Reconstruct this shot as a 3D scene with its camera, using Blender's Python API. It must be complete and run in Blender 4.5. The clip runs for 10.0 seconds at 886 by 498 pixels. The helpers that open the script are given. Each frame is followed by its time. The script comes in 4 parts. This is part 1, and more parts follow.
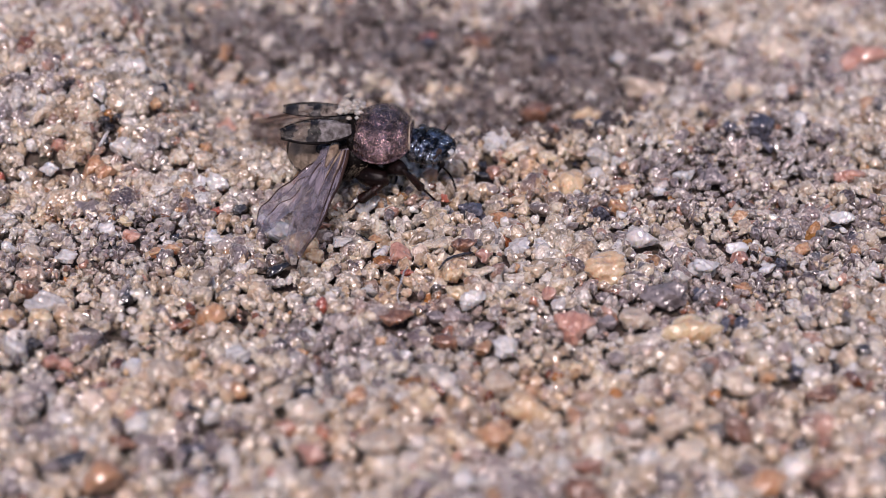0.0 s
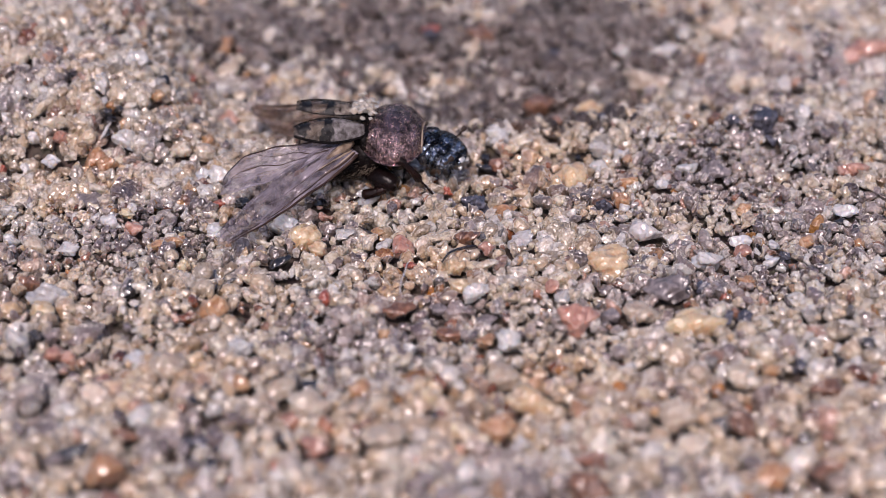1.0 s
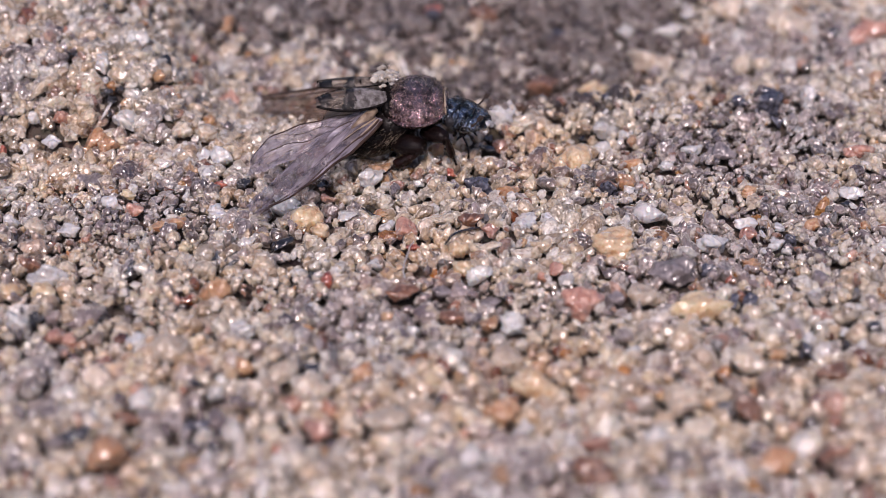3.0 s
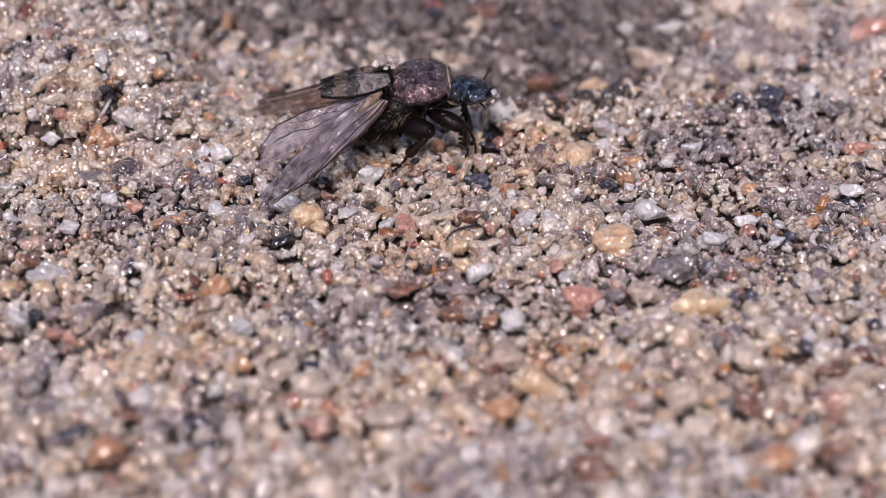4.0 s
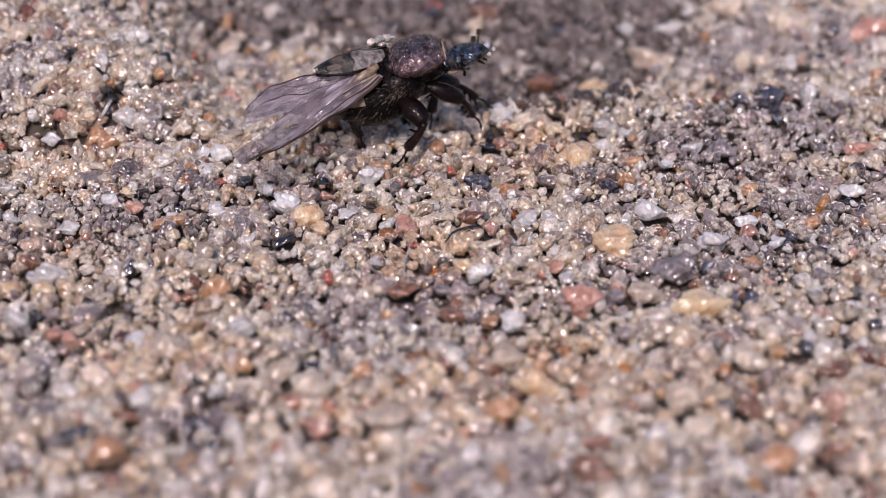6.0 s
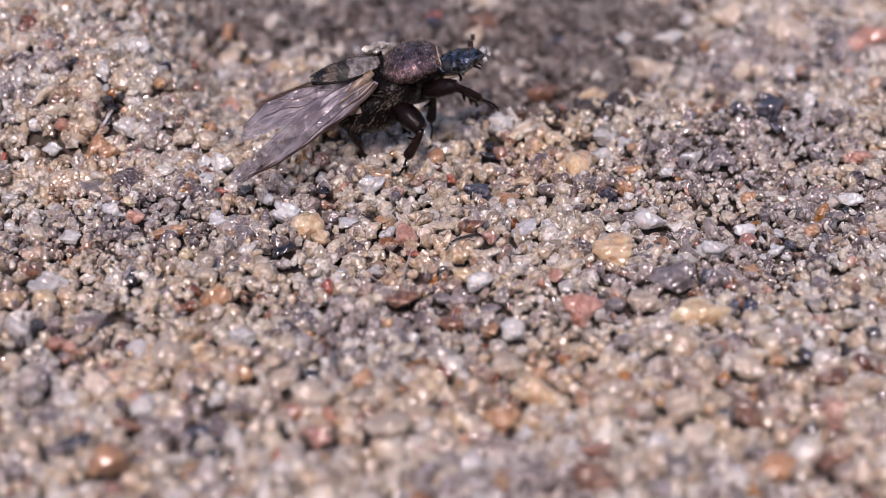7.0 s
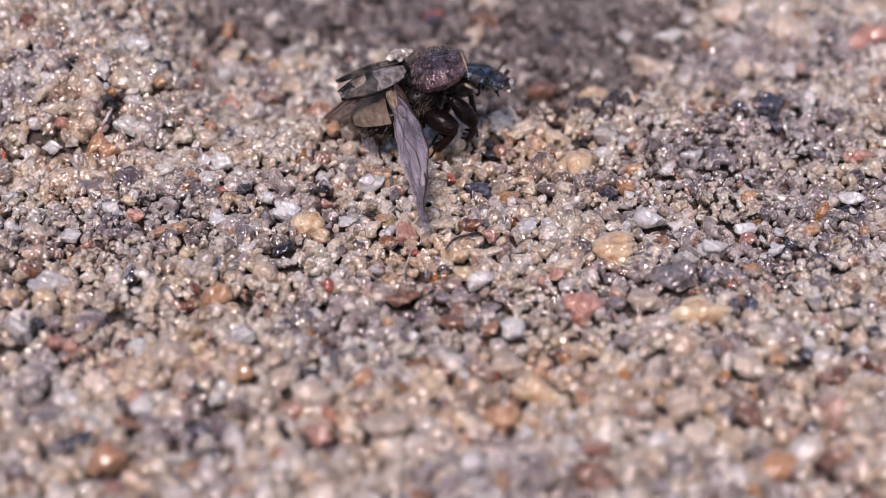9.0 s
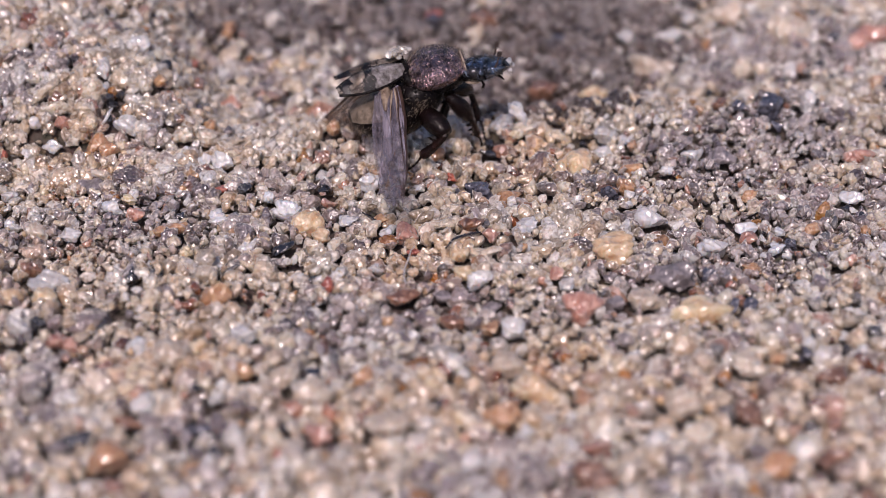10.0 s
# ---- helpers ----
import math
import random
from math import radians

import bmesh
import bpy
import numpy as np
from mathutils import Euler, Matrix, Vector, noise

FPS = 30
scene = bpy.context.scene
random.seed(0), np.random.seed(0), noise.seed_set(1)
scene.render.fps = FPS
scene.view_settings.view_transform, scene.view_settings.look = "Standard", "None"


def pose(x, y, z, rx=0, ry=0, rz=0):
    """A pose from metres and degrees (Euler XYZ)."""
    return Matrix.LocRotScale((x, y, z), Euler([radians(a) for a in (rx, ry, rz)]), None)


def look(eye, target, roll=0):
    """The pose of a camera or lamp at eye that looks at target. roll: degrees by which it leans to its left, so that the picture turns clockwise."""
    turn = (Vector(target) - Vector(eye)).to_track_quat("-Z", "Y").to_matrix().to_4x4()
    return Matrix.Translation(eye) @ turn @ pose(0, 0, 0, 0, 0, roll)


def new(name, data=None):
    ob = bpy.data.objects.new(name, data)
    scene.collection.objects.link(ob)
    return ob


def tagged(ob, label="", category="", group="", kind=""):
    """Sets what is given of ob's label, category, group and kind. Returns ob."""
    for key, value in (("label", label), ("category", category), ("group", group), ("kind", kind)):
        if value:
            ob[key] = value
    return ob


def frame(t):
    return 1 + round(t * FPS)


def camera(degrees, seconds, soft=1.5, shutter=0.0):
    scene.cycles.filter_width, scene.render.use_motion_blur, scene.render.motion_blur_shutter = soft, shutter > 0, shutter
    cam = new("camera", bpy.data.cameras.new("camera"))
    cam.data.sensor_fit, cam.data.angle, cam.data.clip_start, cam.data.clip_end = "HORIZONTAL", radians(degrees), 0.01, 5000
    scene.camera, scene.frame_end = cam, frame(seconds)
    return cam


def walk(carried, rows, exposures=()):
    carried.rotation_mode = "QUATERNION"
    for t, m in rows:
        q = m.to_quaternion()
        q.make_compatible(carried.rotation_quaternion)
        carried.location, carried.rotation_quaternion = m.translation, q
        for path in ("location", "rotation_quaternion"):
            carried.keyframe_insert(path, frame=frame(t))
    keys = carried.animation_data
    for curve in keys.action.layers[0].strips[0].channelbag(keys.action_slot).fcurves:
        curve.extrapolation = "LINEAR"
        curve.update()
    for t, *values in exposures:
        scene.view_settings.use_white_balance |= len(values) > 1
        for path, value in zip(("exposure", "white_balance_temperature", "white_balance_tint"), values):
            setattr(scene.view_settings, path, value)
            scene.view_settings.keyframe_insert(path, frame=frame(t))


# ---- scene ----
MM = 0.001
PATH = (
    (0, 0.419, -68.685, 42.768, 59.064, 0.211, -0.027),
    (0.5, 0.369, -68.622, 42.788, 58.966, 0.19, -0.027),
    (1, 0.244, -68.54, 42.618, 58.869, 0.141, -0.018),
    (1.5, 0.04, -68.065, 42.49, 58.272, 0.061, 0.003),
    (2, 0.043, -68.018, 42.513, 58.189, 0.046, 0.003),
    (2.5, 0.062, -68.018, 42.471, 58.229, 0.053, 0.01),
    (4, 0.001, -67.922, 42.412, 58.095, -0.009, -0.007),
    (4.5, 0.021, -67.89, 42.325, 58.1, 0.029, -0.001),
    (5, 0, -67.844, 42.394, 58, 0, 0),
    (5.5, 0.002, -67.85, 42.384, 58.01, 0.002, 0),
    (7, 0.063, -68.128, 42.512, 58.411, 0.105, -0.012),
    (7.5, 0.07, -68.141, 42.53, 58.432, 0.101, -0.002),
)
PATH += (
    (8, 0.063, -68.128, 42.512, 58.411, 0.105, -0.012),
    (8.5, 0.005, -68.068, 42.502, 58.345, 0.075, -0.041),
    (9, 0.045, -68.074, 42.535, 58.34, 0.08, -0.007),
    (9.5, 0.055, -68.104, 42.522, 58.352, 0.079, 0.004),
    (10, 0.049, -68.085, 42.486, 58.353, 0.077, 0.008),
)

cam = camera(28.0, 10.0, soft=0.36, shutter=0.0)
cam.data.dof.use_dof = True
cam.data.dof.focus_distance = 0.0835
cam.data.dof.aperture_fstop = 40.0
walk(cam, [(t, pose(x * MM, y * MM, z * MM, rx, ry, rz)) for t, x, y, z, rx, ry, rz in PATH])

# ---- light ----
SUN_UP, SUN_ROUND = radians(48), radians(-172)
world = bpy.data.worlds.new("sky")
scene.world = world
world.use_nodes = True
sky = world.node_tree.nodes.new("ShaderNodeTexSky")
sky.sky_type, sky.sun_disc = "NISHITA", False
sky.dust_density, sky.air_density = 2.0, 1.0
sky.sun_elevation, sky.sun_rotation = SUN_UP, SUN_ROUND
world.node_tree.links.new(sky.outputs[0], world.node_tree.nodes["Background"].inputs[0])
world.node_tree.nodes["Background"].inputs[1].default_value = 0.09
sun = new("sun", bpy.data.lights.new("sun", "SUN"))
sun.data.energy, sun.data.angle, sun.data.color = 3.3, radians(11), (1.0, 0.92, 0.84)
sun_way = Vector((math.sin(SUN_ROUND) * math.cos(SUN_UP), math.cos(SUN_ROUND) * math.cos(SUN_UP), math.sin(SUN_UP)))
sun.matrix_world = look(sun_way, (0, 0, 0))
scene.view_settings.exposure = -0.12
scene.view_settings.use_white_balance = True
scene.view_settings.white_balance_temperature, scene.view_settings.white_balance_tint = 6600, 28


# ---- materials ----
class Nodes:
    """A node material with short ways to add nodes."""

    def __init__(self, name):
        self.mat = bpy.data.materials.new(name)
        self.mat.use_nodes = True
        self.tree = self.mat.node_tree
        self.shader = self.tree.nodes["Principled BSDF"]

    def add(self, kind, **inputs):
        node = self.tree.nodes.new(kind)
        for key, value in inputs.items():
            self.put(node, key, value)
        return node

    def put(self, node, key, value):
        socket = node.inputs[int(key[1:])] if key[0] == "i" and key[1:].isdigit() else node.inputs[key.replace("_", " ")]
        if isinstance(value, bpy.types.NodeSocket):
            self.tree.links.new(value, socket)
        else:
            socket.default_value = value

    def set(self, **inputs):
        for key, value in inputs.items():
            self.put(self.shader, key, value)
        return self

    def where(self, scale=1000.0):
        """Object coordinates in millimetres."""
        place = self.add("ShaderNodeTexCoord").outputs["Object"]
        node = self.add("ShaderNodeMapping")
        self.put(node, "Vector", place)
        node.inputs["Scale"].default_value = (scale, scale, scale)
        return node.outputs[0]

    def noise(self, at, scale, detail=4.0, rough=0.55):
        return self.add("ShaderNodeTexNoise", Vector=at, Scale=scale, Detail=detail, Roughness=rough).outputs["Fac"]

    def cells(self, at, scale, feature="F1"):
        node = self.add("ShaderNodeTexVoronoi", Vector=at, Scale=scale)
        node.feature = feature
        return node.outputs["Distance"]

    def ramp(self, fac, stops, step=False):
        node = self.add("ShaderNodeValToRGB", Fac=fac)
        ramp = node.color_ramp
        ramp.interpolation = "CONSTANT" if step else "LINEAR"
        while len(ramp.elements) < len(stops):
            ramp.elements.new(1.0)
        for element, (spot, color) in zip(ramp.elements, stops):
            element.position, element.color = spot, (*color, 1.0)
        return node.outputs["Color"]

    def mix(self, fac, a, b, blend="MIX"):
        node = self.tree.nodes.new("ShaderNodeMix")
        node.data_type, node.blend_type = "RGBA", blend
        for socket, value in ((node.inputs[0], fac), (node.inputs[6], a), (node.inputs[7], b)):
            if isinstance(value, bpy.types.NodeSocket):
                self.tree.links.new(value, socket)
            else:
                socket.default_value = (*value, 1.0) if isinstance(value, tuple) else value
        return node.outputs[2]

    def sum(self, op, a, b=0.0, c=0.0):
        node = self.tree.nodes.new("ShaderNodeMath")
        node.operation = op
        for socket, value in zip(node.inputs, (a, b, c)):
            if isinstance(value, bpy.types.NodeSocket):
                self.tree.links.new(value, socket)
            else:
                socket.default_value = value
        return node.outputs[0]

    def bump(self, height, depth, strength=1.0, after=None):
        node = self.add("ShaderNodeBump", Height=height, Strength=strength, Distance=depth)
        if after is not None:
            self.put(node, "Normal", after)
        return node.outputs[0]


def patches(n, at, spots):
    """1 inside the given round patches of the ground, 0 outside, with ragged borders: rows of x, y and radius in millimetres."""
    wobble = n.sum("MULTIPLY", n.sum("SUBTRACT", n.noise(at, 0.45, 4.0, 0.7), 0.5), 9.0)
    total = 0.0
    for x, y, radius in spots:
        away = n.tree.nodes.new("ShaderNodeVectorMath")
        away.operation = "DISTANCE"
        n.tree.links.new(at, away.inputs[0])
        away.inputs[1].default_value = (x, y, 0)
        near = n.sum("SUBTRACT", radius, n.sum("ADD", away.outputs["Value"], wobble))
        total = n.sum("MAXIMUM", total, n.sum("SMOOTH_MIN", n.sum("MAXIMUM", n.sum("MULTIPLY_ADD", near, 0.35, 0.5), 0.0), 1.0, 0.1))
    return total


GREY_SAND = ((-14.0, 3.1, 2.9), (-3.9, -5.6, 2.6), (13.0, 9.0, 3.4), (17.7, 12.6, 3.2), (13.0, 0.5, 3.1), (-16.9, -9.0, 1.9), (1.8, -16.3, 3.0), (18.0, 4.3, 3.0), (8.4, -2.0, 1.8), (-10.3, -12.3, 1.3), (-20.0, 14.7, 2.7), (16.4, 22.9, 3.9), (21.9, 22.1, 3.2))
WARM_SAND = ((-17.9, -1.4, 2.8), (-17.7, 8.3, 2.6), (-11.9, -8.5, 2.8), (1.5, -10.4, 3.0), (4.8, -8.7, 2.6), (-1.1, -0.4, 3.3), (4.9, 9.6, 3.4), (9.8, -10.6, 2.5), (12.7, -9.5, 1.9), (-13.1, -15.2, 1.8), (-4.5, -12.5, 2.4), (-9.4, -3.4, 1.7), (15.1, -13.6, 2.0))
# round patches where the hollow's shade is painted into the grains
HOLLOW_SHADE = ((4.5, 19.5, 6.2), (-3.0, 27.0, 5.5), (8.0, 26.5, 6.8), (-11.0, 27.0, 4.5))


def grain_material(name, warm, grey, shaded, odd, clear=0.35):
    """Quartz sand: each grain takes a colour of its own; warm and grey sands lie in patches, and the hollow's shade is
    put into the grain colour.
    """
    n = Nodes(name)
    at = n.where()
    luck = n.add("ShaderNodeNewGeometry").outputs["Random Per Island"]
    other = n.sum("FRACT", n.sum("MULTIPLY", luck, 91.7))
    third = n.sum("FRACT", n.sum("MULTIPLY", luck, 433.3))
    patch = n.sum("ADD", n.noise(at, 0.13, 3.0), n.sum("MULTIPLY", n.sum("SUBTRACT", other, 0.5), 0.25))
    fac = n.sum("MAXIMUM", n.ramp(patch, [(0.52, (0, 0, 0)), (0.63, (1, 1, 1))]), patches(n, at, GREY_SAND))
    fac = n.sum("GREATER_THAN", fac, third)
    tint = n.sum("ADD", n.noise(at, 0.62, 5.0, 0.68), n.sum("MULTIPLY", n.sum("SUBTRACT", other, 0.5), 0.15))
    common = n.mix(fac, n.ramp(tint, warm), n.ramp(tint, grey))
    # grains here get darker tones and less gloss in place of shade
    dimmed = n.sum("GREATER_THAN", patches(n, at, HOLLOW_SHADE), third)
    common = n.mix(dimmed, common, n.ramp(tint, shaded))
    color = n.mix(n.sum("LESS_THAN", luck, n.sum("MULTIPLY_ADD", dimmed, -0.17, 0.20)), common, n.ramp(luck, odd, True))
    stain = n.noise(at, 4.5, 5.0, 0.65)
    color = n.mix(0.7, color, n.ramp(stain, [(0.32, (0.26, 0.20, 0.18)), (0.48, (1.0, 0.97, 0.94)), (0.70, (1.2, 1.2, 1.2))]), "MULTIPLY")
    color = n.mix(0.9, color, n.ramp(n.noise(at, 0.3, 4.0, 0.65), [(0.38, (0.97, 0.99, 1.0)), (0.62, (1.06, 0.98, 0.91))]), "MULTIPLY")
    color = n.mix(n.sum("MULTIPLY", patches(n, at, WARM_SAND), n.sum("MULTIPLY_ADD", other, 0.6, 0.4)), color, n.mix(1.0, color, (1.16, 0.95, 0.76), "MULTIPLY"))
    value = n.add("ShaderNodeHueSaturation", Saturation=1.1, Value=n.sum("MULTIPLY_ADD", third, 0.9, 0.30), Color=color)
    glassy = n.sum("GREATER_THAN", third, 0.45)
    pale = n.mix(n.sum("MULTIPLY", glassy, 0.15), value.outputs[0], (1.0, 0.96, 0.91))
    n.set(Base_Color=pale, Roughness=n.sum("MULTIPLY_ADD", n.noise(at, 3.0, 2.0), 0.3, 0.0), IOR=1.54)
    n.set(Transmission_Weight=n.sum("MULTIPLY", glassy, clear))
    n.set(Subsurface_Weight=0.55, Subsurface_Radius=(1.0, 0.82, 0.66), Subsurface_Scale=0.0004)
    relief = n.bump(n.noise(at, 3.8, 1.0, 0.5), 0.00024, 1.0)
    n.set(Sheen_Weight=n.sum("MULTIPLY_ADD", dimmed, -0.45, 0.55), Sheen_Roughness=0.28, Sheen_Tint=(1.0, 0.97, 0.93, 1.0))
    n.set(Coat_Weight=n.sum("MULTIPLY_ADD", dimmed, -0.75, 1.0), Coat_Roughness=n.sum("MULTIPLY_ADD", luck, 0.2, 0.12), Coat_IOR=2.2, Coat_Normal=relief, Normal=relief)
    return n.mat


AMBER, RUST, PINK, DARK = (0.55, 0.31, 0.14), (0.26, 0.10, 0.05), (0.55, 0.32, 0.24), (0.035, 0.035, 0.045)
LILAC = (0.34, 0.30, 0.33)
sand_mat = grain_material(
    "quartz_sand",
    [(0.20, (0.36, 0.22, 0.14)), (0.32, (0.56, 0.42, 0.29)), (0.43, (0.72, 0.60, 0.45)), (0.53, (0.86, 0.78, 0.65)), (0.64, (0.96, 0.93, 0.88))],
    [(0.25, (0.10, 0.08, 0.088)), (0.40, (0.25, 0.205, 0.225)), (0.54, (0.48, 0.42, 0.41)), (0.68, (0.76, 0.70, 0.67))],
    # dark tones that paint the shade in the hollow
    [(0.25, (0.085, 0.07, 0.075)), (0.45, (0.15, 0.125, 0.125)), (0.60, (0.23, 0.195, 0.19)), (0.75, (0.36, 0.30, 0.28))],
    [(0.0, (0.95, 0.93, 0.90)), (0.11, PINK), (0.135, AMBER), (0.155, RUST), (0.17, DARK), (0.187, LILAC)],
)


def pebble_material(name, color, second, rough=0.3, clear=0.0, glow=0.8):
    """One large grain: two tones, fine pits, a moist-looking gloss."""
    n = Nodes(name)
    at = n.where()
    mottle = n.ramp(n.noise(at, 3.2, 6.0, 0.62), [(0.36, second), (0.60, color)])
    luck = n.add("ShaderNodeObjectInfo").outputs["Random"]
    value = n.add("ShaderNodeHueSaturation", Value=n.sum("MULTIPLY_ADD", luck, 0.35, 0.82), Color=mottle)
    n.set(Base_Color=value.outputs[0], Roughness=n.sum("MULTIPLY_ADD", n.noise(at, 8.0, 3.0), 0.4, rough - 0.2), IOR=1.5)
    n.set(Transmission_Weight=clear, Coat_Weight=1.0, Coat_Roughness=0.22, Coat_IOR=1.8, Subsurface_Weight=glow, Subsurface_Radius=(1.0, 0.8, 0.65), Subsurface_Scale=0.0008)
    relief = n.bump(n.noise(at, 2.8, 1.0, 0.5), 0.00026, 1.0)
    n.set(Sheen_Weight=0.35 if glow else 0.0, Sheen_Roughness=0.3)
    n.set(Normal=relief, Coat_Normal=relief)
    return n.mat


PEBBLES = {
    "white": pebble_material("milky_quartz", (0.90, 0.86, 0.83), (0.70, 0.66, 0.63), 0.2, 0.3),
    "clear": pebble_material("glassy_quartz", (0.90, 0.88, 0.88), (0.74, 0.72, 0.72), 0.1, 0.25),
    "cream": pebble_material("cream_quartz", (0.80, 0.69, 0.57), (0.64, 0.52, 0.42), 0.2, 0.3),
    "yellow": pebble_material("yellow_quartz", (0.88, 0.68, 0.47), (0.78, 0.51, 0.30), 0.2, 0.3),
    "orange": pebble_material("orange_grain", (0.68, 0.41, 0.24), (0.50, 0.27, 0.15), 0.2, 0.3),
    "pink": pebble_material("pink_feldspar", (0.64, 0.36, 0.28), (0.46, 0.24, 0.19), 0.2, 0.25),
    "red": pebble_material("red_grain", (0.58, 0.16, 0.10), (0.30, 0.08, 0.06), 0.3, 0.2),
    "brown": pebble_material("brown_grain", (0.26, 0.13, 0.075), (0.10, 0.05, 0.035), 0.35),
    "grey": pebble_material("grey_grain", (0.26, 0.23, 0.24), (0.12, 0.105, 0.11), 0.4, 0.0, 0.0),
    "blue": pebble_material("blue_grey_grain", (0.10, 0.105, 0.14), (0.028, 0.028, 0.042), 0.25, 0.0, 0.0),
    "black": pebble_material("black_grain", (0.020, 0.020, 0.025), (0.006, 0.006, 0.008), 0.2, 0.0, 0.0),
}


def ground_material():
    n = Nodes("gap_shade_sand")
    at = n.where()
    cell = n.add("ShaderNodeTexVoronoi", Vector=at, Scale=2.6)
    # near-black tones put the shade of the gaps between grains into the colour
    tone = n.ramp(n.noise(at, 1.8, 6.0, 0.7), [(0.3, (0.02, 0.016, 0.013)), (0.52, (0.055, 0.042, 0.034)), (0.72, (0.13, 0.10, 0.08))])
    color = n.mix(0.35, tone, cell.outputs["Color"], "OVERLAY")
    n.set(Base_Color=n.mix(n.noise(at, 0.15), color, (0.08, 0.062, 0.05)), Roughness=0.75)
    n.set(Normal=n.bump(cell.outputs["Distance"], 0.0003, 0.9, n.bump(n.noise(at, 6.0, 4.0), 0.0001)))
    return n.mat


def chitin(name, color, rough=0.25, metal=0.0, pits=0.0, pit_scale=9.0, tone=None, sheen=0.0, gloss=0.35, ridges=0.0, carve=0.00003, spread=(0.35, 0.68)):
    """Insect shell: dark and glossy, with small pits and worn gloss."""
    n = Nodes(name)
    at = n.where()
    blot = n.ramp(n.noise(at, 2.2, 5.0, 0.6), [(spread[0], color), (spread[1], tone or tuple(1.6 * c for c in color))])
    n.set(Base_Color=blot, Metallic=metal, Roughness=n.sum("MULTIPLY_ADD", n.noise(at, 5.0, 3.0), 0.3, rough - 0.15))
    n.set(Coat_Weight=sheen, Coat_Roughness=0.12, Specular_IOR_Level=gloss)
    fine = n.bump(n.noise(at, 14.0, 3.0), 0.00002, 0.8)
    if ridges:
        wave = n.add("ShaderNodeTexWave", Vector=at, Scale=ridges, Distortion=11.0, Detail=2.0, Detail_Scale=1.5)
        fine = n.bump(wave.outputs["Fac"], carve, 1.0, fine)
    if pits:
        hollow = n.ramp(n.cells(at, pit_scale), [(0.10, (0, 0, 0)), (0.42, (1, 1, 1))])
        fine = n.bump(hollow, pits * MM, 1.0, fine)
    n.set(Normal=fine, Coat_Normal=fine)
    return n.mat


bronze = chitin("bronze_shell", (0.07, 0.043, 0.047), 0.25, 1.0, 0.03, 10.0, (0.52, 0.36, 0.38), 0.2, 0.3, 2.6, 0.00004, (0.38, 0.66))
# pale blue patches put the head's glints into the shell's colour
steel = chitin("blue_black_shell", (0.010, 0.013, 0.019), 0.24, 1.0, 0.03, 6.0, (0.34, 0.42, 0.54), 0.3, 0.4, 1.6, 0.00008, (0.46, 0.62))
black = chitin("black_shell", (0.003, 0.0025, 0.0025), 0.24, 0.0, 0.03, 6.0, (0.007, 0.005, 0.005), 0.0, 0.12)
leg_black = chitin("leg_shell", (0.003, 0.002, 0.002), 0.2, 0.0, 0.02, 8.0, (0.008, 0.004, 0.004), 0.0, 0.2)
shin_mat = chitin("red_brown_shell", (0.003, 0.002, 0.002), 0.2, 0.0, 0.02, 8.0, (0.014, 0.005, 0.004), 0.0, 0.25)
dusk = chitin("brown_club", (0.02, 0.013, 0.011), 0.55, 0.0, 0.0, 8.0, (0.05, 0.032, 0.026))
hair_mat = chitin("bristle", (0.05, 0.038, 0.03), 0.4, 0.0, 0.0, 3.0, (0.40, 0.33, 0.25))
pale_mat = chitin("pale_membrane", (0.22, 0.175, 0.135), 0.35, 0.0, 0.03, 4.0, (0.44, 0.36, 0.28))
root_mat = chitin("tan_root", (0.10, 0.066, 0.045), 0.3, 0.0, 0.0, 5.0, (0.42, 0.33, 0.24), 0.6)
eye_mat = chitin("eye", (0.010, 0.010, 0.012), 0.12, 0.0, 0.015, 22.0, (0.02, 0.02, 0.025), 0.6)


def elytron_material(name, low, high):
    """Straw-coloured wing case with black blotches, darker towards its tip."""
    n = Nodes(name)
    at = n.where()
    straw = n.ramp(n.noise(at, 3.0, 5.0), [(0.38, low), (0.62, high)])
    horn = n.ramp(n.noise(at, 2.0, 5.0), [(0.35, (0.05, 0.036, 0.028)), (0.7, (0.22, 0.17, 0.13))])
    along = n.sum("MULTIPLY", n.add("ShaderNodeSeparateXYZ", Vector=at).outputs[0], -1.0)
    wave = n.sum("MULTIPLY", n.sum("SUBTRACT", n.noise(at, 1.6, 3.0, 0.6), 0.5), 1.0)
    reach = n.sum("ADD", along, wave)
    blot = n.ramp(n.sum("MULTIPLY", reach, 0.33), [(0.44, (0, 0, 0)), (0.47, (1, 1, 1)), (0.60, (1, 1, 1)), (0.63, (0, 0, 0)), (0.74, (0, 0, 0)), (0.77, (1, 1, 1)), (0.90, (1, 1, 1)), (0.94, (0.2, 0.2, 0.2))])
    n.set(Base_Color=n.mix(blot, n.mix(n.sum("GREATER_THAN", reach, 1.45), straw, horn), (0.008, 0.006, 0.006)), Roughness=0.25, Coat_Weight=1.0, Coat_Roughness=0.16)
    n.set(Alpha=n.sum("MAXIMUM", blot, n.sum("MULTIPLY_ADD", n.sum("GREATER_THAN", reach, 1.45), -0.45, 0.95)))
    relief = n.bump(n.noise(at, 4.0, 4.0), 0.00016, 1.0)
    n.set(Normal=relief, Coat_Normal=relief)
    return n.mat


pale_case = elytron_material("spotted_wing_case", (0.13, 0.115, 0.11), (0.46, 0.44, 0.45))
dull_case = elytron_material("dull_wing_case", (0.06, 0.045, 0.036), (0.36, 0.31, 0.26))


